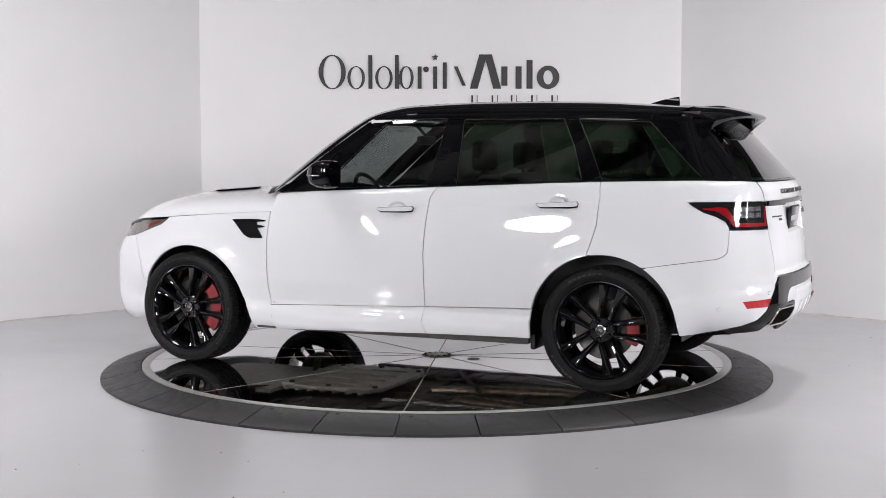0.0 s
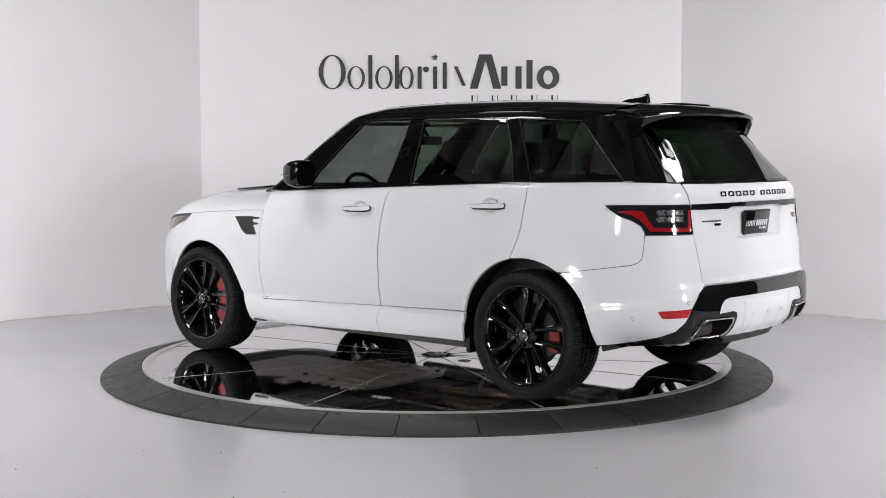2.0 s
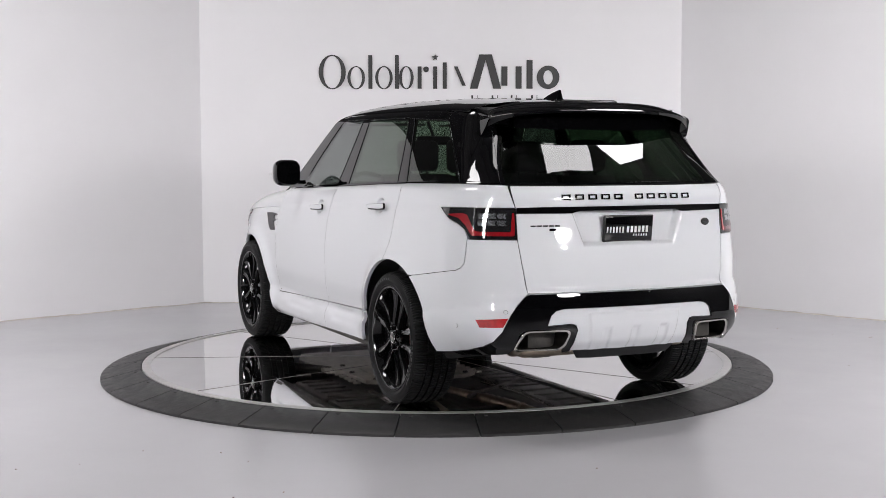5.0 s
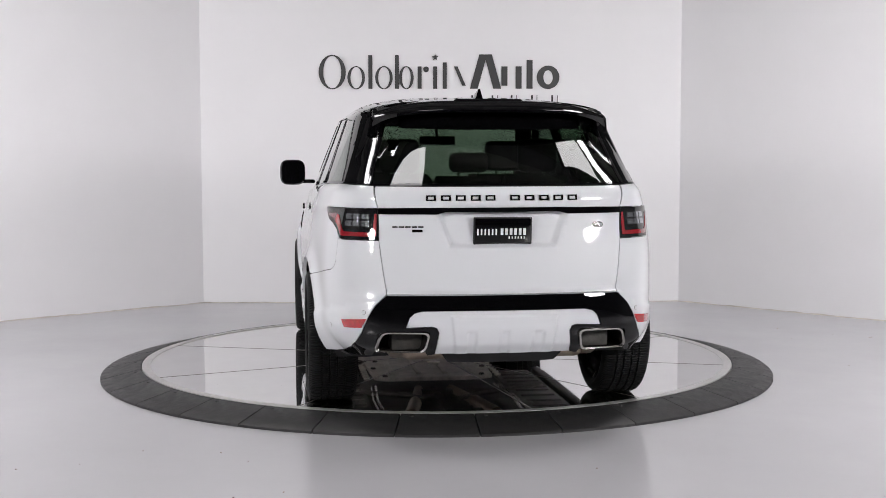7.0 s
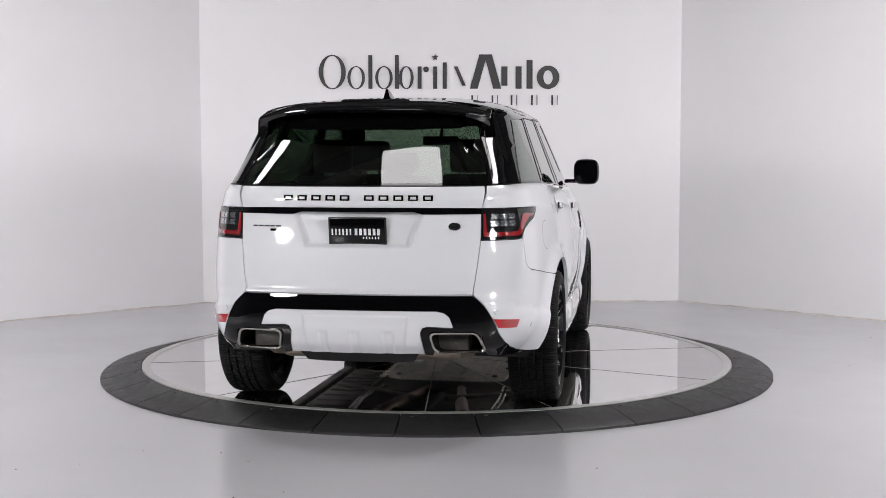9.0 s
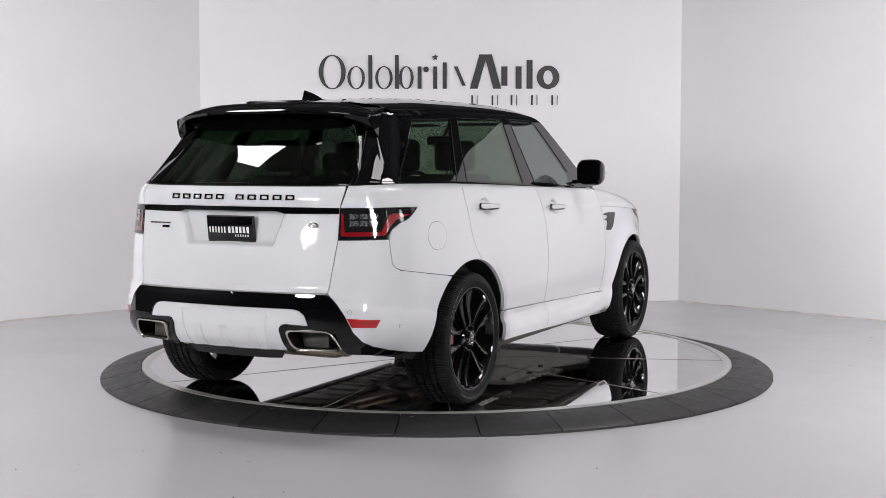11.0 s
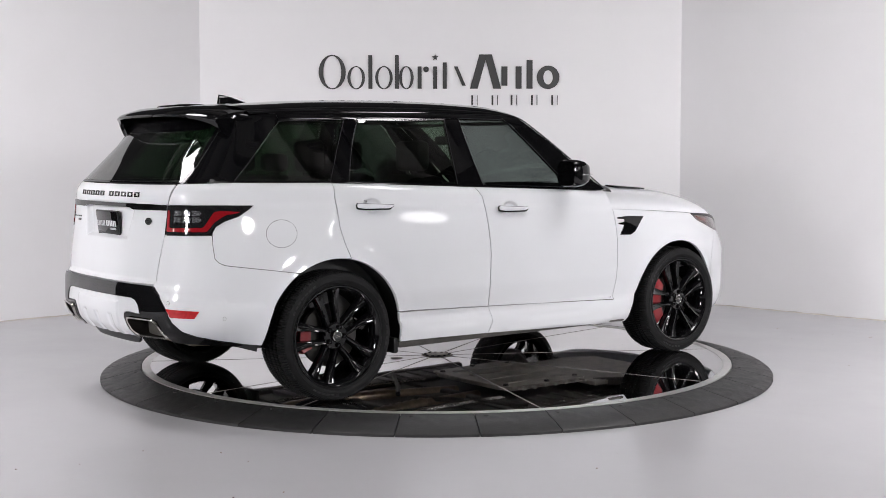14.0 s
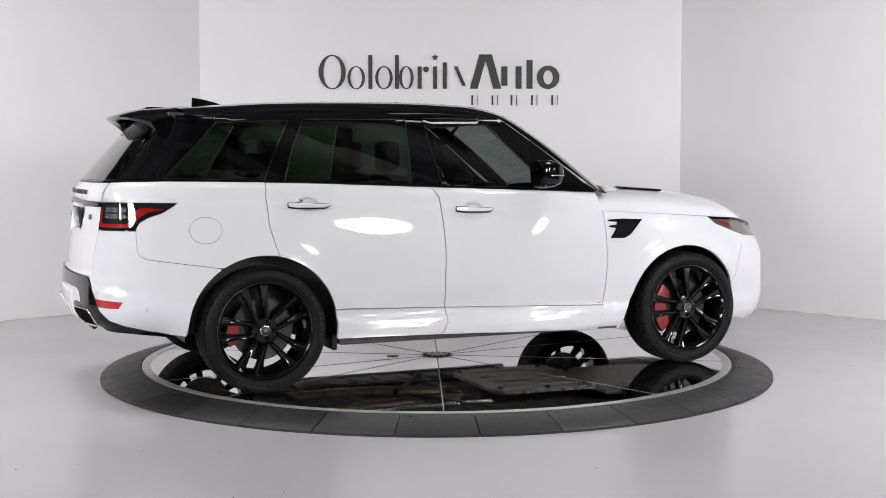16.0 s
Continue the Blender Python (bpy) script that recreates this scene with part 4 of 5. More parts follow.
# handles, vents, mirrors
for sgn in (1, -1):
    for door, s0, s1, z in ((door_f[0 if sgn > 0 else 1], 2.925, 3.180, 1.088), (door_r[0 if sgn > 0 else 1], 1.838, 2.100, 1.131)):
        c0, c1 = skin(sgn * s0, z, 0.034)[0], skin(sgn * s1, z - 0.012, 0.034)[0]
        bm = bmesh.new()
        d = Vector(c1 - c0)
        L = d.length
        slab(bm, [(0, 0.003), (0.01, 0.015), (L - 0.004, 0.013), (L, 0.004), (L - 0.03, -0.010), (0.05, -0.015), (0.008, -0.012)], 0.016, Vector(c0) + Vector((0, 0 if sgn > 0 else 0.016, 0)), d.normalized(), (0, 0, 1), 0.004)
        bmesh.ops.recalc_face_normals(bm, faces=bm.faces)
        handle = part("door_handle", bm, WHITE, door, "white door handle with dark edge")
        bm = bmesh.new()
        slab(bm, [(-0.002, 0.003), (0.008, 0.0165), (L - 0.002, 0.0145), (L + 0.003, 0.004), (L - 0.028, -0.017), (0.05, -0.024), (0.005, -0.020)], 0.011, Vector(c0) + Vector((0, -0.004 if sgn > 0 else 0.016, 0)), d.normalized(), (0, 0, 1))
        bmesh.ops.recalc_face_normals(bm, faces=bm.faces)
        part("handle_edge", bm, BLACK, handle, "black handle surround", False)
both("side_vent", [(4.305, 0.994), (4.150, 1.002), (4.032, 0.996), (4.034, 0.983), (4.10, 0.978), (4.095, 0.962), (4.036, 0.956), (4.040, 0.944), (4.09, 0.938), (4.044, 0.872), (4.150, 0.868), (4.20, 0.890), (4.27, 0.962)], BLACK, car, "gloss black fender vent", push=0.006, thick=0.012, res=0.03)
for sgn in (1, -1):
    bm = bmesh.new()
    ang = np.linspace(0, math.tau, 24, endpoint=False)
    rings = []
    for x, k in ((0.300, 0.90), (0.315, 0.99), (0.35, 1.02), (0.41, 0.93), (0.455, 0.74), (0.478, 0.45), (0.485, 0.2)):
        rings.append([bm.verts.new((x + 0.05 * (math.cos(a) < 0) * 0, sgn * (1.022 + 0.090 * k * np.sign(math.cos(a)) * abs(math.cos(a)) ** 0.55), 1.303 + 0.090 * k * np.sign(math.sin(a)) * abs(math.sin(a)) ** 0.6)) for a in ang])
    for ra, rb in zip(rings, rings[1:]):
        for i in range(24):
            bm.faces.new((ra[i], ra[(i + 1) % 24], rb[(i + 1) % 24], rb[i]))
    bm.faces.new(rings[0])
    bm.faces.new(rings[-1])
    bmesh.ops.recalc_face_normals(bm, faces=bm.faces)
    mirror = part("door_mirror", bm, BLACK, car, "gloss black door mirror")
    bm = bmesh.new()
    rim = [(sgn * (1.022 + 0.078 * np.sign(math.cos(a)) * abs(math.cos(a)) ** 0.55), 1.303 + 0.078 * np.sign(math.sin(a)) * abs(math.sin(a)) ** 0.6) for a in ang]
    slab(bm, rim, 0.003, (0.301, 0, 0), (0, 1, 0), (0, 0, 1))
    bmesh.ops.recalc_face_normals(bm, faces=bm.faces)
    part("mirror_glass", bm, SMOKED, mirror, "dark mirror glass", False)
    bm = bmesh.new()
    box(bm, 0.40, 0.47, min(sgn * 0.86, sgn * 0.99), max(sgn * 0.86, sgn * 0.99), 1.222, 1.250, 0.01)
    part("mirror_foot", bm, BLACK, mirror)
    bm = bmesh.new()
    box(bm, 0.365, 0.46, min(sgn * 1.103, sgn * 1.114), max(sgn * 1.103, sgn * 1.114), 1.292, 1.300, 0.003)
    part("indicator", bm, CHROME, mirror, "slim clear indicator")

# exhaust tips
for sgn in (1, -1):
    outer = rounded([(0.636, 0.526), (0.380, 0.526), (0.404, 0.409), (0.672, 0.411)], 0.035, 5)
    bm = bmesh.new()
    c = np.array(outer).mean(0)
    loops = []
    for dx, k in ((0.06, 1.0), (-0.008, 1.0), (-0.015, 0.965), (-0.011, 0.83), (0.05, 0.78), (0.13, 0.70)):
        ring = []
        for a, b in outer:
            y, z = c[0] + (a - c[0]) * (k if k > 0.96 else k + 0.06), c[1] + (b - c[1]) * k
            ring.append(bm.verts.new((float(skin(sy(a), b, 0.010)[0][0]) + dx, sgn * y, z)))
        loops.append(ring)
    for ra, rb in zip(loops[:4], loops[1:4]):
        for i in range(len(outer)):
            bm.faces.new((ra[i], ra[(i + 1) % len(outer)], rb[(i + 1) % len(outer)], rb[i]))
    inner = [[v.co.copy() for v in loop] for loop in loops[3:]]
    for loop in loops[4:]:
        for v in loop:
            bm.verts.remove(v)
    bmesh.ops.recalc_face_normals(bm, faces=bm.faces)
    tip = part("exhaust_tip", bm, SATIN, car, "brushed steel rectangular exhaust tip")
    bm = bmesh.new()
    loops = [[bm.verts.new(v) for v in loop] for loop in inner]
    for ra, rb in zip(loops, loops[1:]):
        for i in range(len(outer)):
            bm.faces.new((ra[i], ra[(i + 1) % len(outer)], rb[(i + 1) % len(outer)], rb[i]))
    bm.faces.new(loops[-1])
    bmesh.ops.recalc_face_normals(bm, faces=bm.faces)
    # the tip's inside has a near-black material of its own
    part("exhaust_sleeve", bm, SLEEVE_BLACK, tip, "near-black inner sleeve")
    bm = bmesh.new()
    slab(bm, [(sgn * a, b) for a, b in outer], 0.01, (-2.16, 0, 0), (0, 1, 0), (0, 0, 1))
    part("exhaust_throat", bm, PLASTIC, tip, smooth=False)

# number plate: frame, face, plain bars
plate = empty("plate_holder")
plate.parent = car
plate.matrix_local = pose(-2.408, 0, 1.031, 0, -7, 0)
tagged(plate, "black plate frame")
bm = bmesh.new()
box(bm, -0.022, -0.006, -0.153, 0.153, -0.078, 0.078, 0.005)
part("plate_frame", bm, PLASTIC, plate)
for k in range(9):
    bm = bmesh.new()
    box(bm, -0.0232, -0.0215, 0.104 - 0.024 * k - 0.015, 0.104 - 0.024 * k, -0.070, -0.063)
    part("frame_bar", bm, SATIN, plate, "plain grey bar", False)
bm = bmesh.new()
box(bm, -0.0245, -0.020, -0.145, 0.145, -0.055, 0.072, 0.002)
part("plate_face", bm, BLACK, plate, "gloss black plate face")
for y0, y1, z0, z1 in ((0.135, 0.02, -0.014, 0.018), (0.012, -0.13, -0.014, 0.020), (-0.03, -0.125, -0.034, -0.022)):
    n = 6
    for k in range(n):
        a = y0 + (y1 - y0) * k / n
        bm = bmesh.new()
        box(bm, -0.0262, -0.0235, a + (y1 - y0) / n * (0.42 if y0 > 0.1 or y0 < 0 else 0.6), a, z0, z1)
        part("plate_bar", bm, WHITE, plate, "plain white bar", False)

# wheels
WHEEL_Y = 0.846


def wheel_parts():
    """One wheel round the y axis, its face towards +y: a rim with ten paired arms, tyre, nuts."""
    bm = bmesh.new()
    lathe(bm, [(0.295, 0.128), (0.300, 0.118), (0.288, 0.108), (0.275, 0.07), (0.262, -0.02), (0.265, -0.11), (0.290, -0.125), (0.285, -0.115), (0.255, -0.10), (0.250, -0.02), (0.262, 0.07), (0.272, 0.112), (0.287, 0.127)], 64, closed=True)
    rim = link("wheel", bm, RIM)
    for k in range(10):
        pair, sgn = k // 2, 1 if k % 2 else -1
        base = pair * 72 + 90
        bm = bmesh.new()
        rows = []
        for r, off, hw, yf, dep in ((0.050, 0.028, 0.015, 0.100, 0.05), (0.09, 0.036, 0.0150, 0.107, 0.045), (0.135, 0.041, 0.0165, 0.104, 0.042), (0.185, 0.047, 0.021, 0.102, 0.042), (0.235, 0.055, 0.028, 0.107, 0.045), (0.272, 0.062, 0.036, 0.118, 0.05)):
            a = radians(base)
            d, t = Vector((math.cos(a), 0, math.sin(a))), Vector((-math.sin(a), 0, math.cos(a)))
            o = d * r + t * (sgn * off)
            row = []
            for u, dy in ((-1, -dep), (-1, -0.012), (-0.75, 0.0), (-0.25, -0.007), (0.25, -0.007), (0.75, 0.0), (1, -0.012), (1, -dep)):
                row.append(bm.verts.new(o + t * (u * hw) + Vector((0, yf + dy, 0))))
            rows.append(row)
        for ra, rb in zip(rows, rows[1:]):
            for i in range(8):
                bm.faces.new((ra[i], ra[(i + 1) % 8], rb[(i + 1) % 8], rb[i]))
        bm.faces.new(rows[0])
        bm.faces.new(rows[-1][::-1])
        bmesh.ops.recalc_face_normals(bm, faces=bm.faces)
        part("spoke", bm, RIM, rim)
    bm = bmesh.new()
    lathe(bm, [(0.0, 0.104), (0.072, 0.104), (0.080, 0.096), (0.085, 0.05), (0.0, 0.05)], 40)
    part("hub", bm, RIM, rim)
    for k in range(5):
        a = radians(72 * k + 54)
        bm = bmesh.new()
        lathe(bm, [(0.0, 0.114), (0.007, 0.114), (0.009, 0.120), (0.0135, 0.118), (0.0145, 0.112), (0.0145, 0.10)], 12, center=(0.056 * math.cos(a), 0, 0.056 * math.sin(a)))
        part("wheel_nut", bm, RIM, rim)
    bm = bmesh.new()
    lathe(bm, [(0.026, 0.119), (0.029, 0.1205), (0.032, 0.118), (0.034, 0.110), (0.034, 0.10)], 28)
    part("hub_cap", bm, CHROME, rim, "chrome-ringed hub cap")
    bm = bmesh.new()
    lathe(bm, [(0.0, 0.1195), (0.024, 0.119), (0.027, 0.117)], 28)
    part("cap_face", bm, CAP, rim, "dark grey hub cap centre")
    bm = bmesh.new()
    for z in (-0.006, 0.003):
        box(bm, -0.013, 0.013, 0.1185, 0.1205, z, z + 0.004)
    part("cap_mark", bm, SATIN, rim, "pale plain mark on the cap", False)
    # tyre with grooves across the shoulders
    bm = bmesh.new()
    prof = [(0.292, 0.116), (0.298, 0.128), (0.303, 0.133), (0.306, 0.130), (0.318, 0.136), (0.321, 0.1385), (0.330, 0.1395), (0.333, 0.1375), (0.346, 0.1375), (0.349, 0.1355), (0.360, 0.131), (0.363, 0.1275), (0.372, 0.118), (0.3785, 0.098)]
    tread = []
    for g in (0.064, 0.022):
        tread += [(0.3795, g + 0.006), (0.371, g + 0.005), (0.371, g - 0.005), (0.380, g - 0.006)]
    half = prof + tread
    lathe(bm, half + [(r, -h) for r, h in half[::-1]], 96)
    tyre = part("tyre", bm, TYRE, rim, "black low-profile tyre")
    bm = bmesh.new()
    for k in range(110):
        a = k * math.tau / 110
        for sgn in (1, -1):
            d, t = Vector((math.cos(a), 0, math.sin(a))), Vector((-math.sin(a), 0, math.cos(a)))
            vs = [bm.verts.new(d * r + t * w + Vector((0, sgn * h, 0))) for r, h, w in ((0.3815, 0.070, 0.008), (0.3815, 0.070, -0.003), (0.380, 0.100, -0.006), (0.3735, 0.121, -0.006), (0.3735, 0.121, 0.005), (0.380, 0.100, 0.005))]
            bm.faces.new((vs[0], vs[1], vs[2], vs[5]))
            bm.faces.new((vs[5], vs[2], vs[3], vs[4]))
    # blocks of the inner ribs, each set off by a fine slit
    for h0, h1, lean in ((-0.014, 0.014, 0.004), (0.030, 0.056, 0.006), (-0.056, -0.030, -0.006)):
        for k in range(120):
            a = k * math.tau / 120
            d, t = Vector((math.cos(a), 0, math.sin(a))), Vector((-math.sin(a), 0, math.cos(a)))
            top = [bm.verts.new(d * 0.3818 + t * (w + o) + Vector((0, h, 0))) for h, w, o in ((h0, -0.0082, -lean), (h1, -0.0082, lean), (h1, 0.0082, lean), (h0, 0.0082, -lean))]
            low = [bm.verts.new(v.co - d * 0.003) for v in top]
            bm.faces.new(top)
            for i in range(4):
                bm.faces.new((low[i], low[(i + 1) % 4], top[(i + 1) % 4], top[i]))
    bmesh.ops.recalc_face_normals(bm, faces=bm.faces)
    tagged(part("tread", bm, TYRE, rim), kind="stuff")
    # raised plain bars on the side wall
    for start, count in ((40, 7), (160, 9), (285, 6)):
        for k in range(count):
            bm = bmesh.new()
            ring = []
            for a in (radians(start + 5.5 * k), radians(start + 5.5 * k + 3.6)):
                ring.append([bm.verts.new((r * math.cos(a), h, r * math.sin(a))) for r, h in ((0.334, 0.1365), (0.335, 0.1388), (0.345, 0.1388), (0.346, 0.1365))])
            for i in range(3):
                bm.faces.new((ring[0][i], ring[0][i + 1], ring[1][i + 1], ring[1][i]))
            bm.faces.new(ring[0])
            bm.faces.new(ring[1][::-1])
            bmesh.ops.recalc_face_normals(bm, faces=bm.faces)
            part("side_wall_bar", bm, TYRE_SHINE, rim, "", False)
    bm = bmesh.new()
    lathe(bm, [(0.07, 0.035), (0.185, 0.035), (0.185, 0.005), (0.07, 0.005)], 48, closed=True)
    part("brake_disc", bm, DISC, rim, "worn steel brake disc")
    return rim


wheel = wheel_parts()
wheel.parent = car
tagged(wheel, "gloss black split-spoke alloy wheel")
SPIN = {(1, 1): -18, (1, -1): 14, (-1, 1): -15, (-1, -1): 14}
first = True
for ex in (1, -1):
    for sgn in (1, -1):
        hx = HUBS[0][0] if ex > 0 else HUBS[1][0]
        m = pose(hx, sgn * WHEEL_Y, 0.3815, 0, 0, 0 if sgn > 0 else 180) @ pose(0, 0, 0, 0, SPIN[(ex, sgn)], 0)
        if first:
            wheel.matrix_basis = m
            first = False
        else:
            copy_thing(wheel, m)
        # caliper behind the spokes, towards the car's tail in front, towards the nose behind
        bm = bmesh.new()
        ang = (180, 44, 0.215) if ex > 0 else (180, 24, 0.205)
        pts = []
        for k in range(9):
            a = radians(ang[0] - ang[1] + 2 * ang[1] * k / 8)
            pts.append((a, 0.155, ang[2] + 0.02))
        lo, hi = [], []
        for a, r0, r1 in pts:
            lo.append((hx + r0 * math.cos(a), 0.3815 + r0 * math.sin(a)))
            hi.append((hx + r1 * math.cos(a), 0.3815 + r1 * math.sin(a)))
        slab(bm, lo + hi[::-1], 0.05, (0, sgn * (WHEEL_Y + 0.075) if sgn > 0 else -(WHEEL_Y + 0.025), 0), (1, 0, 0), (0, 0, 1), 0.008)
        bmesh.ops.recalc_face_normals(bm, faces=bm.faces)
        part("brake_caliper", bm, CALIPER, car, "red painted brake caliper")
        # arch liner
        bm = bmesh.new()
        rows = []
        hz = HUBS[0][1] if ex > 0 else HUBS[1][1]
        for k in range(25):
            a = radians(-8 + 196 * k / 24)
            r = 0.462
            x, z = hx + r * math.cos(a), hz + r * math.sin(a)
            edge = min(0.955, side_y(x, max(z, 0.3)) - 0.03)
            rows.append([bm.verts.new((x, sgn * y, z)) for y in (0.50, 0.70, 0.8, edge)])
        for ra, rb in zip(rows, rows[1:]):
            for i in range(3):
                bm.faces.new((ra[i], rb[i], rb[i + 1], ra[i + 1]))
        inner = [r[0] for r in rows]
        bm.faces.new(inner)
        part("arch_liner", bm, PLASTIC, car, "black wheel-arch liner")
# air flaps ahead of the rear wheels
for sgn in (1, -1):
    bm = bmesh.new()
    box(bm, -1.045, -1.01, min(sgn * 0.72, sgn * 0.945), max(sgn * 0.72, sgn * 0.945), 0.235, 0.33, 0.012)
    part("air_flap", bm, PLASTIC, car, "black rubber air flap")

# underbody
bm = bmesh.new()
box(bm, -1.95, 2.05, -0.50, 0.50, 0.36, 0.50, 0.03)
box(bm, -2.38, -1.95, -0.58, 0.58, 0.40, 0.52, 0.03)
box(bm, -0.98, 0.97, -0.93, 0.93, 0.30, 0.46, 0.03)
part("underbody", bm, UNDER, car, "dark coated underbody")
for sgn in (1, -1):
    bm = bmesh.new()
    box(bm, -1.0, 0.97, min(sgn * 0.86, sgn * 0.935), max(sgn * 0.86, sgn * 0.935), 0.262, 0.32, 0.02)
    part("side_rail", bm, UNDER, car)
bm = bmesh.new()
slab(bm, [(0.30, -0.34), (0.36, -0.44), (1.02, -0.47), (1.10, -0.40), (1.10, 0.40), (1.02, 0.47), (0.36, 0.44), (0.30, 0.34)], 0.03, (0, 0, 0.205), (1, 0, 0), (0, 1, 0), 0.01)
for y in (-0.30, -0.10, 0.10, 0.30):
    box(bm, 0.42, 1.0, y - 0.02, y + 0.02, 0.196, 0.207, 0.004)
bmesh.ops.recalc_face_normals(bm, faces=bm.faces)
shield = part("belly_shield", bm, PAN, car, "grey metal transmission shield")
for x, y in ((0.36, 0.36), (0.36, -0.36), (1.02, 0.38), (1.02, -0.38), (0.70, 0.42), (0.70, -0.42)):
    bm = bmesh.new()
    lathe(bm, [(0.0, 0.194), (0.018, 0.194), (0.022, 0.206)], 10, "z", (x, y, 0))
    part("bolt", bm, UNDER, shield)
for x0, x1, sgn in ((0.15, 0.85, 1), (0.15, 0.85, -1), (-0.85, 0.10, 1), (-0.85, 0.10, -1)):
    bm = bmesh.new()
    box(bm, x0, x1, min(sgn * 0.52, sgn * 0.82), max(sgn * 0.52, sgn * 0.82), 0.268, 0.302, 0.012)
    for k in range(5):
        x = x0 + (x1 - x0) * (k + 0.5) / 5
        box(bm, x - 0.025, x + 0.025, min(sgn * 0.55, sgn * 0.79), max(sgn * 0.55, sgn * 0.79), 0.258, 0.27, 0.005)
    part("floor_cover", bm, UNDER, car, "ribbed plastic floor cover")
for x in (-1.12, -0.55, 0.18):
    bm = bmesh.new()
    box(bm, x - 0.045, x + 0.045, -0.62, 0.62, 0.275, 0.36, 0.02)
    part("cross_member", bm, UNDER, car)
bm = bmesh.new()
tube(bm, [(0.35, 0.0, 0.315), (-0.3, 0.0, 0.32), (-1.35, 0.0, 0.335)], 0.035, 12)
part("drive_shaft", bm, UNDER, car)
bm = bmesh.new()
box(bm, -0.95, -0.25, -0.60, -0.34, 0.262, 0.34, 0.03, 3)
part("fuel_tank", bm, UNDER, car)
bm = bmesh.new()
slab(bm, [(1.15, -0.46), (1.75, -0.50), (2.0, -0.40), (2.0, 0.40), (1.75, 0.50), (1.15, 0.46)], 0.03, (0, 0, 0.255), (1, 0, 0), (0, 1, 0), 0.01)
bmesh.ops.recalc_face_normals(bm, faces=bm.faces)
part("engine_tray", bm, PAN, car, "grey engine undertray")
for sgn in (1, -1):
    bm = bmesh.new()
    tube(bm, [(0.3, 0.12 * sgn, 0.30), (-0.2, 0.20 * sgn, 0.285), (-0.6, 0.28 * sgn, 0.275), (-1.0, 0.33 * sgn, 0.29), (-1.35, 0.36 * sgn, 0.36), (-1.75, 0.42 * sgn, 0.34), (-2.05, 0.50 * sgn, 0.40), (-2.27, 0.52 * sgn, 0.445)], 0.035, 14)
    part("exhaust_pipe", bm, PIPE, car, "heat-tinted steel exhaust pipe")
    bm = bmesh.new()
    pts = [(-0.25 - 0.035 * k, (0.205 + 0.0060 * k) * sgn, 0.282) for k in range(14)]
    tube(bm, pts, [0.046 if k % 2 else 0.040 for k in range(14)], 14)
    part("flex_pipe", bm, PIPE, car, "ribbed flexible pipe")
    bm = bmesh.new()
    tube(bm, [(-1.463, 0.15 * sgn, 0.33), (-1.463, 0.70 * sgn, 0.36)], 0.032)
    tube(bm, [(-1.25, 0.30 * sgn, 0.30), (-1.44, 0.70 * sgn, 0.26)], 0.028)
    tube(bm, [(-1.70, 0.32 * sgn, 0.32), (-1.49, 0.70 * sgn, 0.27)], 0.028)
    tube(bm, [(1.463, 0.15 * sgn, 0.33), (1.463, 0.70 * sgn, 0.36)], 0.03)
    tube(bm, [(1.25, 0.35 * sgn, 0.28), (1.44, 0.72 * sgn, 0.24)], 0.03)
    part("suspension_arm", bm, UNDER, car)
bm = bmesh.new()
lathe(bm, [(0.0, 0.14), (0.10, 0.12), (0.14, 0.05), (0.14, -0.05), (0.10, -0.12), (0.0, -0.14)], 24, center=(-1.45, 0, 0.34))
part("differential", bm, UNDER, car, "dark cast differential")

bm = bmesh.new()
box(bm, -2.16, -1.90, -0.50, 0.50, 0.325, 0.42, 0.045, 4)
silencer = part("silencer", bm, SILENCER, car, "heat-stained tan steel rear silencer")
for sgn in (1, -1):
    bm = bmesh.new()
    tube(bm, [(-2.02, 0.46 * sgn, 0.37), (-2.12, 0.53 * sgn, 0.385), (-2.24, 0.53 * sgn, 0.44)], 0.048, 14)
    part("outlet_pipe", bm, SILENCER, silencer)
    bm = bmesh.new()
    box(bm, -2.06, -2.03, min(sgn * 0.20, sgn * 0.235), max(sgn * 0.20, sgn * 0.235), 0.315, 0.43, 0.006)
    part("hanger", bm, UNDER, silencer)
    bm = bmesh.new()
    tube(bm, [(0.25, 0.44 * sgn, 0.262), (-0.3, 0.47 * sgn, 0.255), (-0.9, 0.45 * sgn, 0.268), (-1.2, 0.52 * sgn, 0.30)], 0.011, 8)
    tube(bm, [(0.25, 0.47 * sgn, 0.262), (-0.3, 0.50 * sgn, 0.255), (-0.9, 0.48 * sgn, 0.268), (-1.2, 0.56 * sgn, 0.30)], 0.007, 8)
    part("brake_line", bm, SATIN, car, "thin metal lines along the underbody")
    bm = bmesh.new()
    for k in range(7):
        x = 0.98 - 0.10 * k
        slab(bm, [(0, 0), (0.05, 0), (0.038, 0.045), (0.012, 0.045)], 0.012, (x, sgn * 0.47, 0.222), (1, 0, 0), (0, sgn, 0))
    bmesh.ops.recalc_face_normals(bm, faces=bm.faces)
    part("shield_tab", bm, PAN, shield, "toothed shield edge", False)
    bm = bmesh.new()
    tube(bm, [(0.20, 0.78 * sgn, 0.262), (-0.10, 0.30 * sgn, 0.258), (-0.25, 0.10 * sgn, 0.262)], 0.018, 8)
    part("brace", bm, UNDER, car)

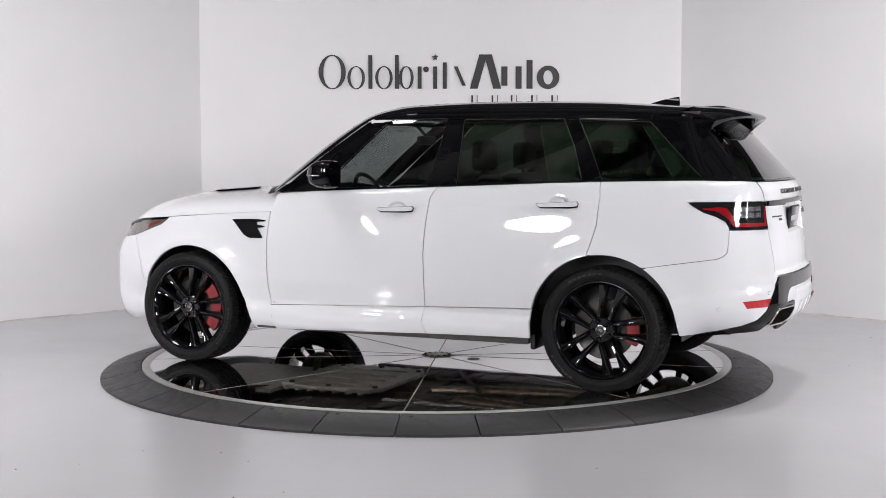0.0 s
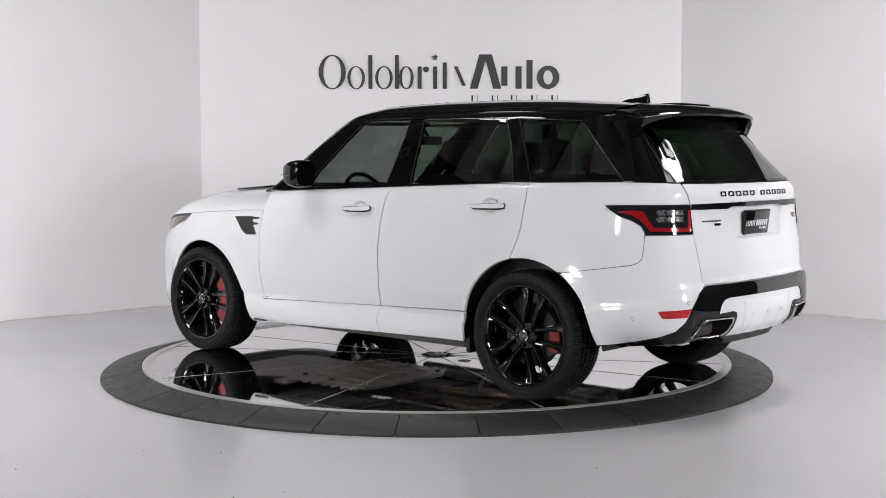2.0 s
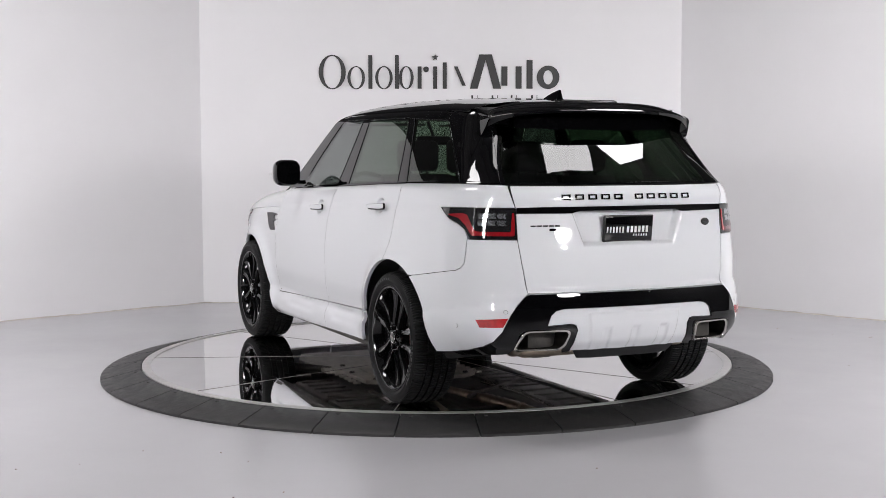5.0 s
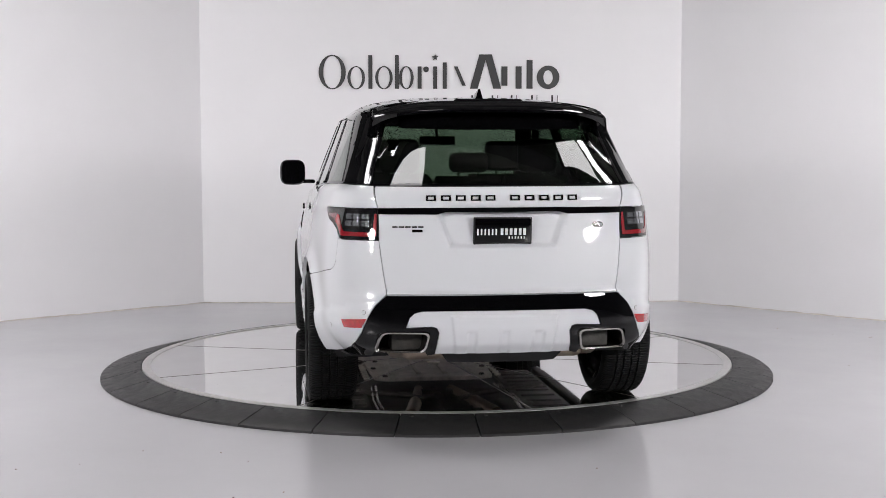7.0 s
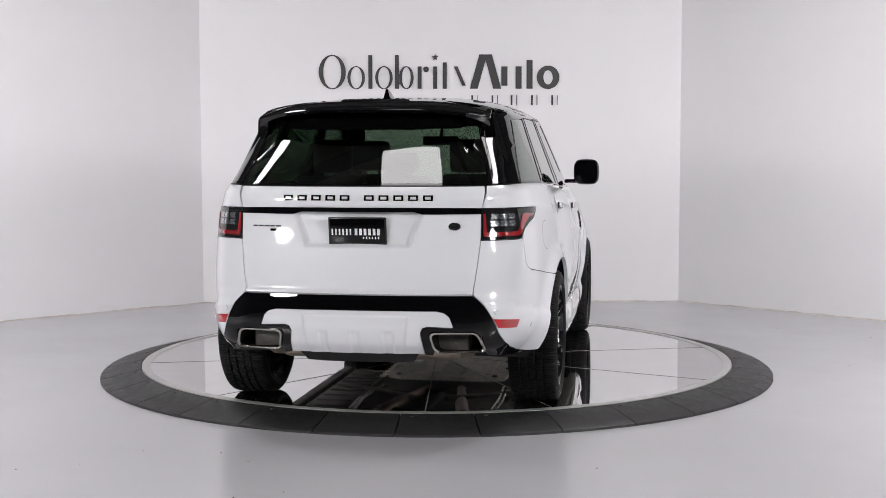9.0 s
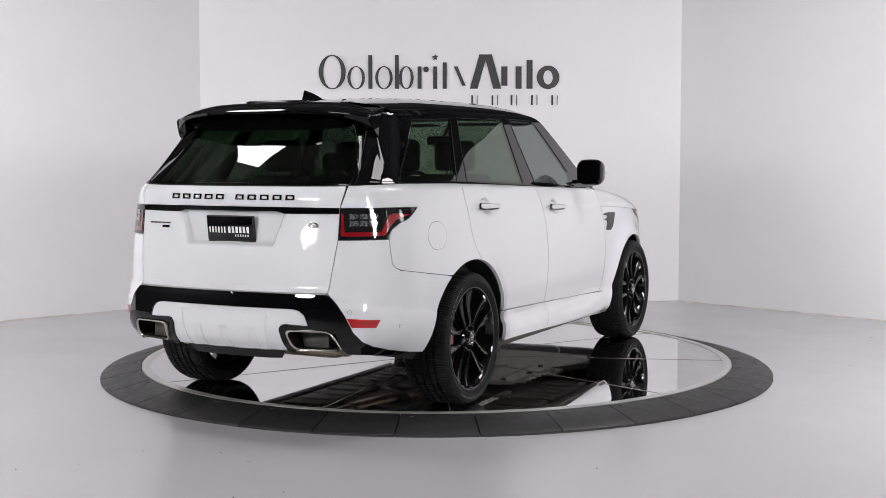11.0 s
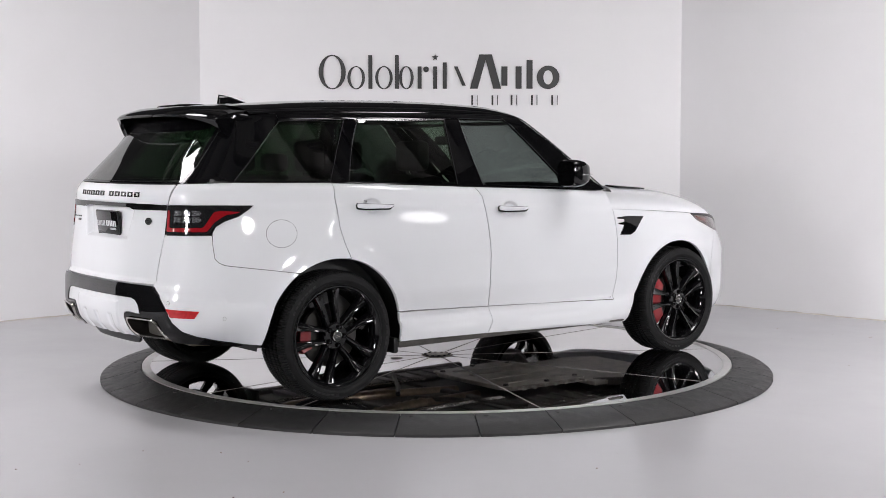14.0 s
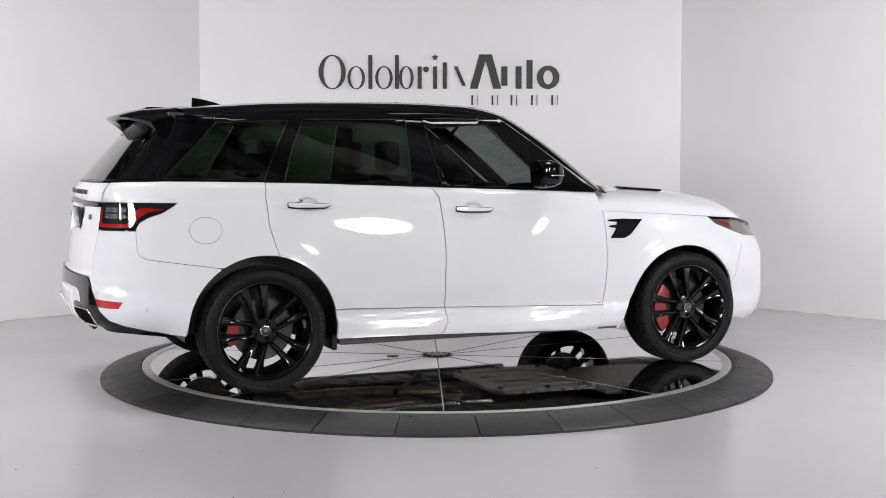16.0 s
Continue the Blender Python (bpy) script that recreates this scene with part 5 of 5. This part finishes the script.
# cabin
bm = bmesh.new()
box(bm, -2.15, 1.05, -0.76, 0.76, 0.46, 0.52)
box(bm, -2.0, 0.85, 0.77, 0.81, 0.50, 1.16)
box(bm, -2.0, 0.85, -0.81, -0.77, 0.50, 1.16)
box(bm, -2.28, -2.22, -0.60, 0.60, 0.50, 1.20)
part("cabin_tub", bm, TRIM_CABIN, car, "dark cabin lining", smooth=False)
bm = bmesh.new()
box(bm, 0.62, 1.02, -0.78, 0.78, 0.85, 1.175, 0.05, 3)
box(bm, 0.50, 0.70, 0.22, 0.60, 1.10, 1.22, 0.04, 3)
part("dashboard", bm, TRIM_CABIN, car, "dark dashboard")
bm = bmesh.new()
tube(bm, [(0.36 + 0.075 * math.cos(a), 0.40 + 0.185 * math.sin(a), 1.13 + 0.165 * math.cos(a)) for a in np.linspace(0, math.tau, 33)], 0.015, 8)
tube(bm, [(0.62, 0.40, 1.0), (0.37, 0.40, 1.12)], 0.04)
part("steering_wheel", bm, LEATHER, car, "black steering wheel")
bm = bmesh.new()
box(bm, 0.10, 0.14, -0.13, 0.13, 1.495, 1.56, 0.015)
tube(bm, [(0.12, 0, 1.55), (0.22, 0, 1.66)], 0.012)
part("rear_view_mirror", bm, PLASTIC, car)
bm = bmesh.new()
for k in range(2):
    sg = 1 - 2 * k
    box(bm, 0.0, 0.30, min(sg * 0.12, sg * 0.58), max(sg * 0.12, sg * 0.58), 1.63, 1.645, 0.004)
part("sun_visor", bm, TRIM_CABIN, car)
bm = bmesh.new()
box(bm, -1.95, 0.05, -0.60, 0.60, 1.662, 1.685)
part("headliner", bm, TRIM_CABIN, car, smooth=False)
for x, ys, w in ((-0.28, (0.38, -0.38), 0.25), (-1.10, (0.42, 0.0, -0.42), 0.20)):
    for y in ys:
        bm = bmesh.new()
        prof = [(0.0, 0.50), (0.50, 0.52), (0.52, 0.66), (0.10, 0.70), (-0.06, 1.00), (-0.13, 1.28), (-0.21, 1.30), (-0.26, 1.24), (-0.18, 0.80), (-0.10, 0.55)]
        slab(bm, [(a, b) for a, b in prof], 2 * w, (x, y + w, 0), (1, 0, 0), (0, 0, 1), 0.03)
        bmesh.ops.recalc_face_normals(bm, faces=bm.faces)
        seat = part("seat", bm, LEATHER, car, "black leather seat")
        bm = bmesh.new()
        hw = 0.14 if w > 0.22 else 0.12
        box(bm, x - 0.25, x - 0.15, y - hw, y + hw, 1.32, 1.52 if y else 1.44, 0.04, 3)
        tube(bm, [(x - 0.20, y - 0.06, 1.25), (x - 0.20, y - 0.06, 1.36)], 0.008)
        tube(bm, [(x - 0.20, y + 0.06, 1.25), (x - 0.20, y + 0.06, 1.36)], 0.008)
        part("headrest", bm, LEATHER, seat)

# ---- wall sign: plain bars and rings in the lettering's place ----
sign = tagged(empty("wall_sign"), "large black raised wall sign of plain bars and ovals", "sign")
sign.matrix_world = pose(-1.178, 3.803, 2.160, 0, 0, math.degrees(math.atan2(BACK_B[1] - BACK_A[1], BACK_B[0] - BACK_A[0])))


def sign_bar(u0, u1, v0, v1, d=0.012):
    bm = bmesh.new()
    box(bm, u0, u1, -d, 0.006, v0, v1)
    part("sign_bar", bm, SIGN, sign, smooth=False)


PX = 0.00568
def su(x):
    return (x - 566) * PX


def sign_ring(x0, x1, v0, v1, thick, thin, d=0.012):
    """A closed oval band, heavy at its flanks and fine at top and foot."""
    bm = bmesh.new()
    cu, cv, ru, rv = (su(x0) + su(x1)) / 2, (v0 + v1) / 2, (su(x1) - su(x0)) / 2, (v1 - v0) / 2
    n = 40
    rows = []
    for k in range(n):
        a = math.tau * k / n
        c, q = math.cos(a), math.sin(a)
        inner, outer = (cu + c * (ru - thick), cv + q * (rv - thin)), (cu + c * ru, cv + q * rv)
        rows.append([bm.verts.new((inner[0], 0.006, inner[1])), bm.verts.new((inner[0], -d, inner[1])), bm.verts.new((outer[0], -d, outer[1])), bm.verts.new((outer[0], 0.006, outer[1]))])
    for ra, rb in zip(rows, rows[1:] + rows[:1]):
        for i in range(4):
            bm.faces.new((ra[i], rb[i], rb[(i + 1) % 4], ra[(i + 1) % 4]))
    bmesh.ops.recalc_face_normals(bm, faces=bm.faces)
    part("sign_ring", bm, SIGN, sign, smooth=False)


def sign_slant(p, q, w, d=0.012):
    """A leaning bar from p to q, w wide."""
    bm = bmesh.new()
    (u0, v0), (u1, v1) = p, q
    slab(bm, [(u0 - w / 2, v0), (u0 + w / 2, v0), (u1 + w / 2, v1), (u1 - w / 2, v1)], d + 0.006, (0, 0.006, 0), (1, 0, 0), (0, 0, 1))
    bmesh.ops.recalc_face_normals(bm, faces=bm.faces)
    part("sign_bar", bm, SIGN, sign, smooth=False)


# thin-stroked word: ovals and uprights
sign_ring(565.5, 613, -0.004, 0.338, 0.044, 0.010)
for x0, x1 in ((616, 647), (665, 696), (707, 733)):
    sign_ring(x0, x1, -0.004, 0.226, 0.030, 0.008)
for x0, x1, h in ((653, 660, 0.335), (700, 707, 0.335), (740, 747, 0.222), (767.5, 774.5, 0.222), (784.5, 791.5, 0.262)):
    sign_bar(su(x0), su(x1), 0.0, h)
sign_ring(750, 760, 0.165, 0.222, 0.026, 0.026)
sign_slant((su(822), 0.03), (su(807.5), 0.222), 0.036)
bm = bmesh.new()
star = [(0.036 * (1 if k % 2 == 0 else 0.4) * math.sin(math.tau * k / 10), 0.036 * (1 if k % 2 == 0 else 0.4) * math.cos(math.tau * k / 10)) for k in range(10)]
slab(bm, star[::-1], 0.012, (su(771), 0, 0.312), (1, 0, 0), (0, 0, 1))
part("sign_star", bm, SIGN, sign, "small five-pointed star", False)
# heavy word: leaning, upright and oval bars
sign_slant((su(839.5), 0.0), (su(856), 0.342), 0.078)
sign_slant((su(881), 0.0), (su(864.5), 0.342), 0.078)
for x0, x1, h0, h1 in ((888.5, 899, 0.03, 0.222), (913.5, 924, 0.0, 0.222), (933, 943.5, 0.0, 0.285)):
    sign_bar(su(x0), su(x1), h0, h1)
sign_ring(951, 991, -0.004, 0.230, 0.066, 0.046)
# small spaced word
for x in (841, 877, 911, 947, 983):
    sign_bar(su(x - 6), su(x - 3), -0.165, -0.065, 0.008)
    sign_bar(su(x + 4), su(x + 5), -0.165, -0.065, 0.008)


# ---- what moves ----
TURN = [(0.0, 155.58), (0.5, 151.30), (1.0, 147.04), (1.5, 142.84), (2.0, 138.66), (2.5, 134.52), (3.0, 130.39), (3.6, 125.45), (4.2, 120.56), (5.0, 114.02), (5.8, 107.48), (6.5, 101.74), (7.0, 97.58), (7.7, 91.60),
        (8.5, 84.45), (9.0, 80.05), (9.8, 73.25), (10.6, 66.50), (11.5, 58.96), (12.0, 54.85), (12.5, 50.74), (13.0, 46.60), (13.75, 40.32), (14.5, 34.08), (15.25, 28.05), (16.0, 22.08)]
OFFSET = (-0.036, -0.0154)


def motions():
    """The deck turns and carries the car."""
    walk(deck, [(t, pose(0, 0, 0, 0, 0, a)) for t, a in TURN])
    walk(car, [(t, pose(0, 0, DECK_Z, 0, 0, a) @ pose(OFFSET[0], OFFSET[1], 0)) for t, a in TURN])


motions()
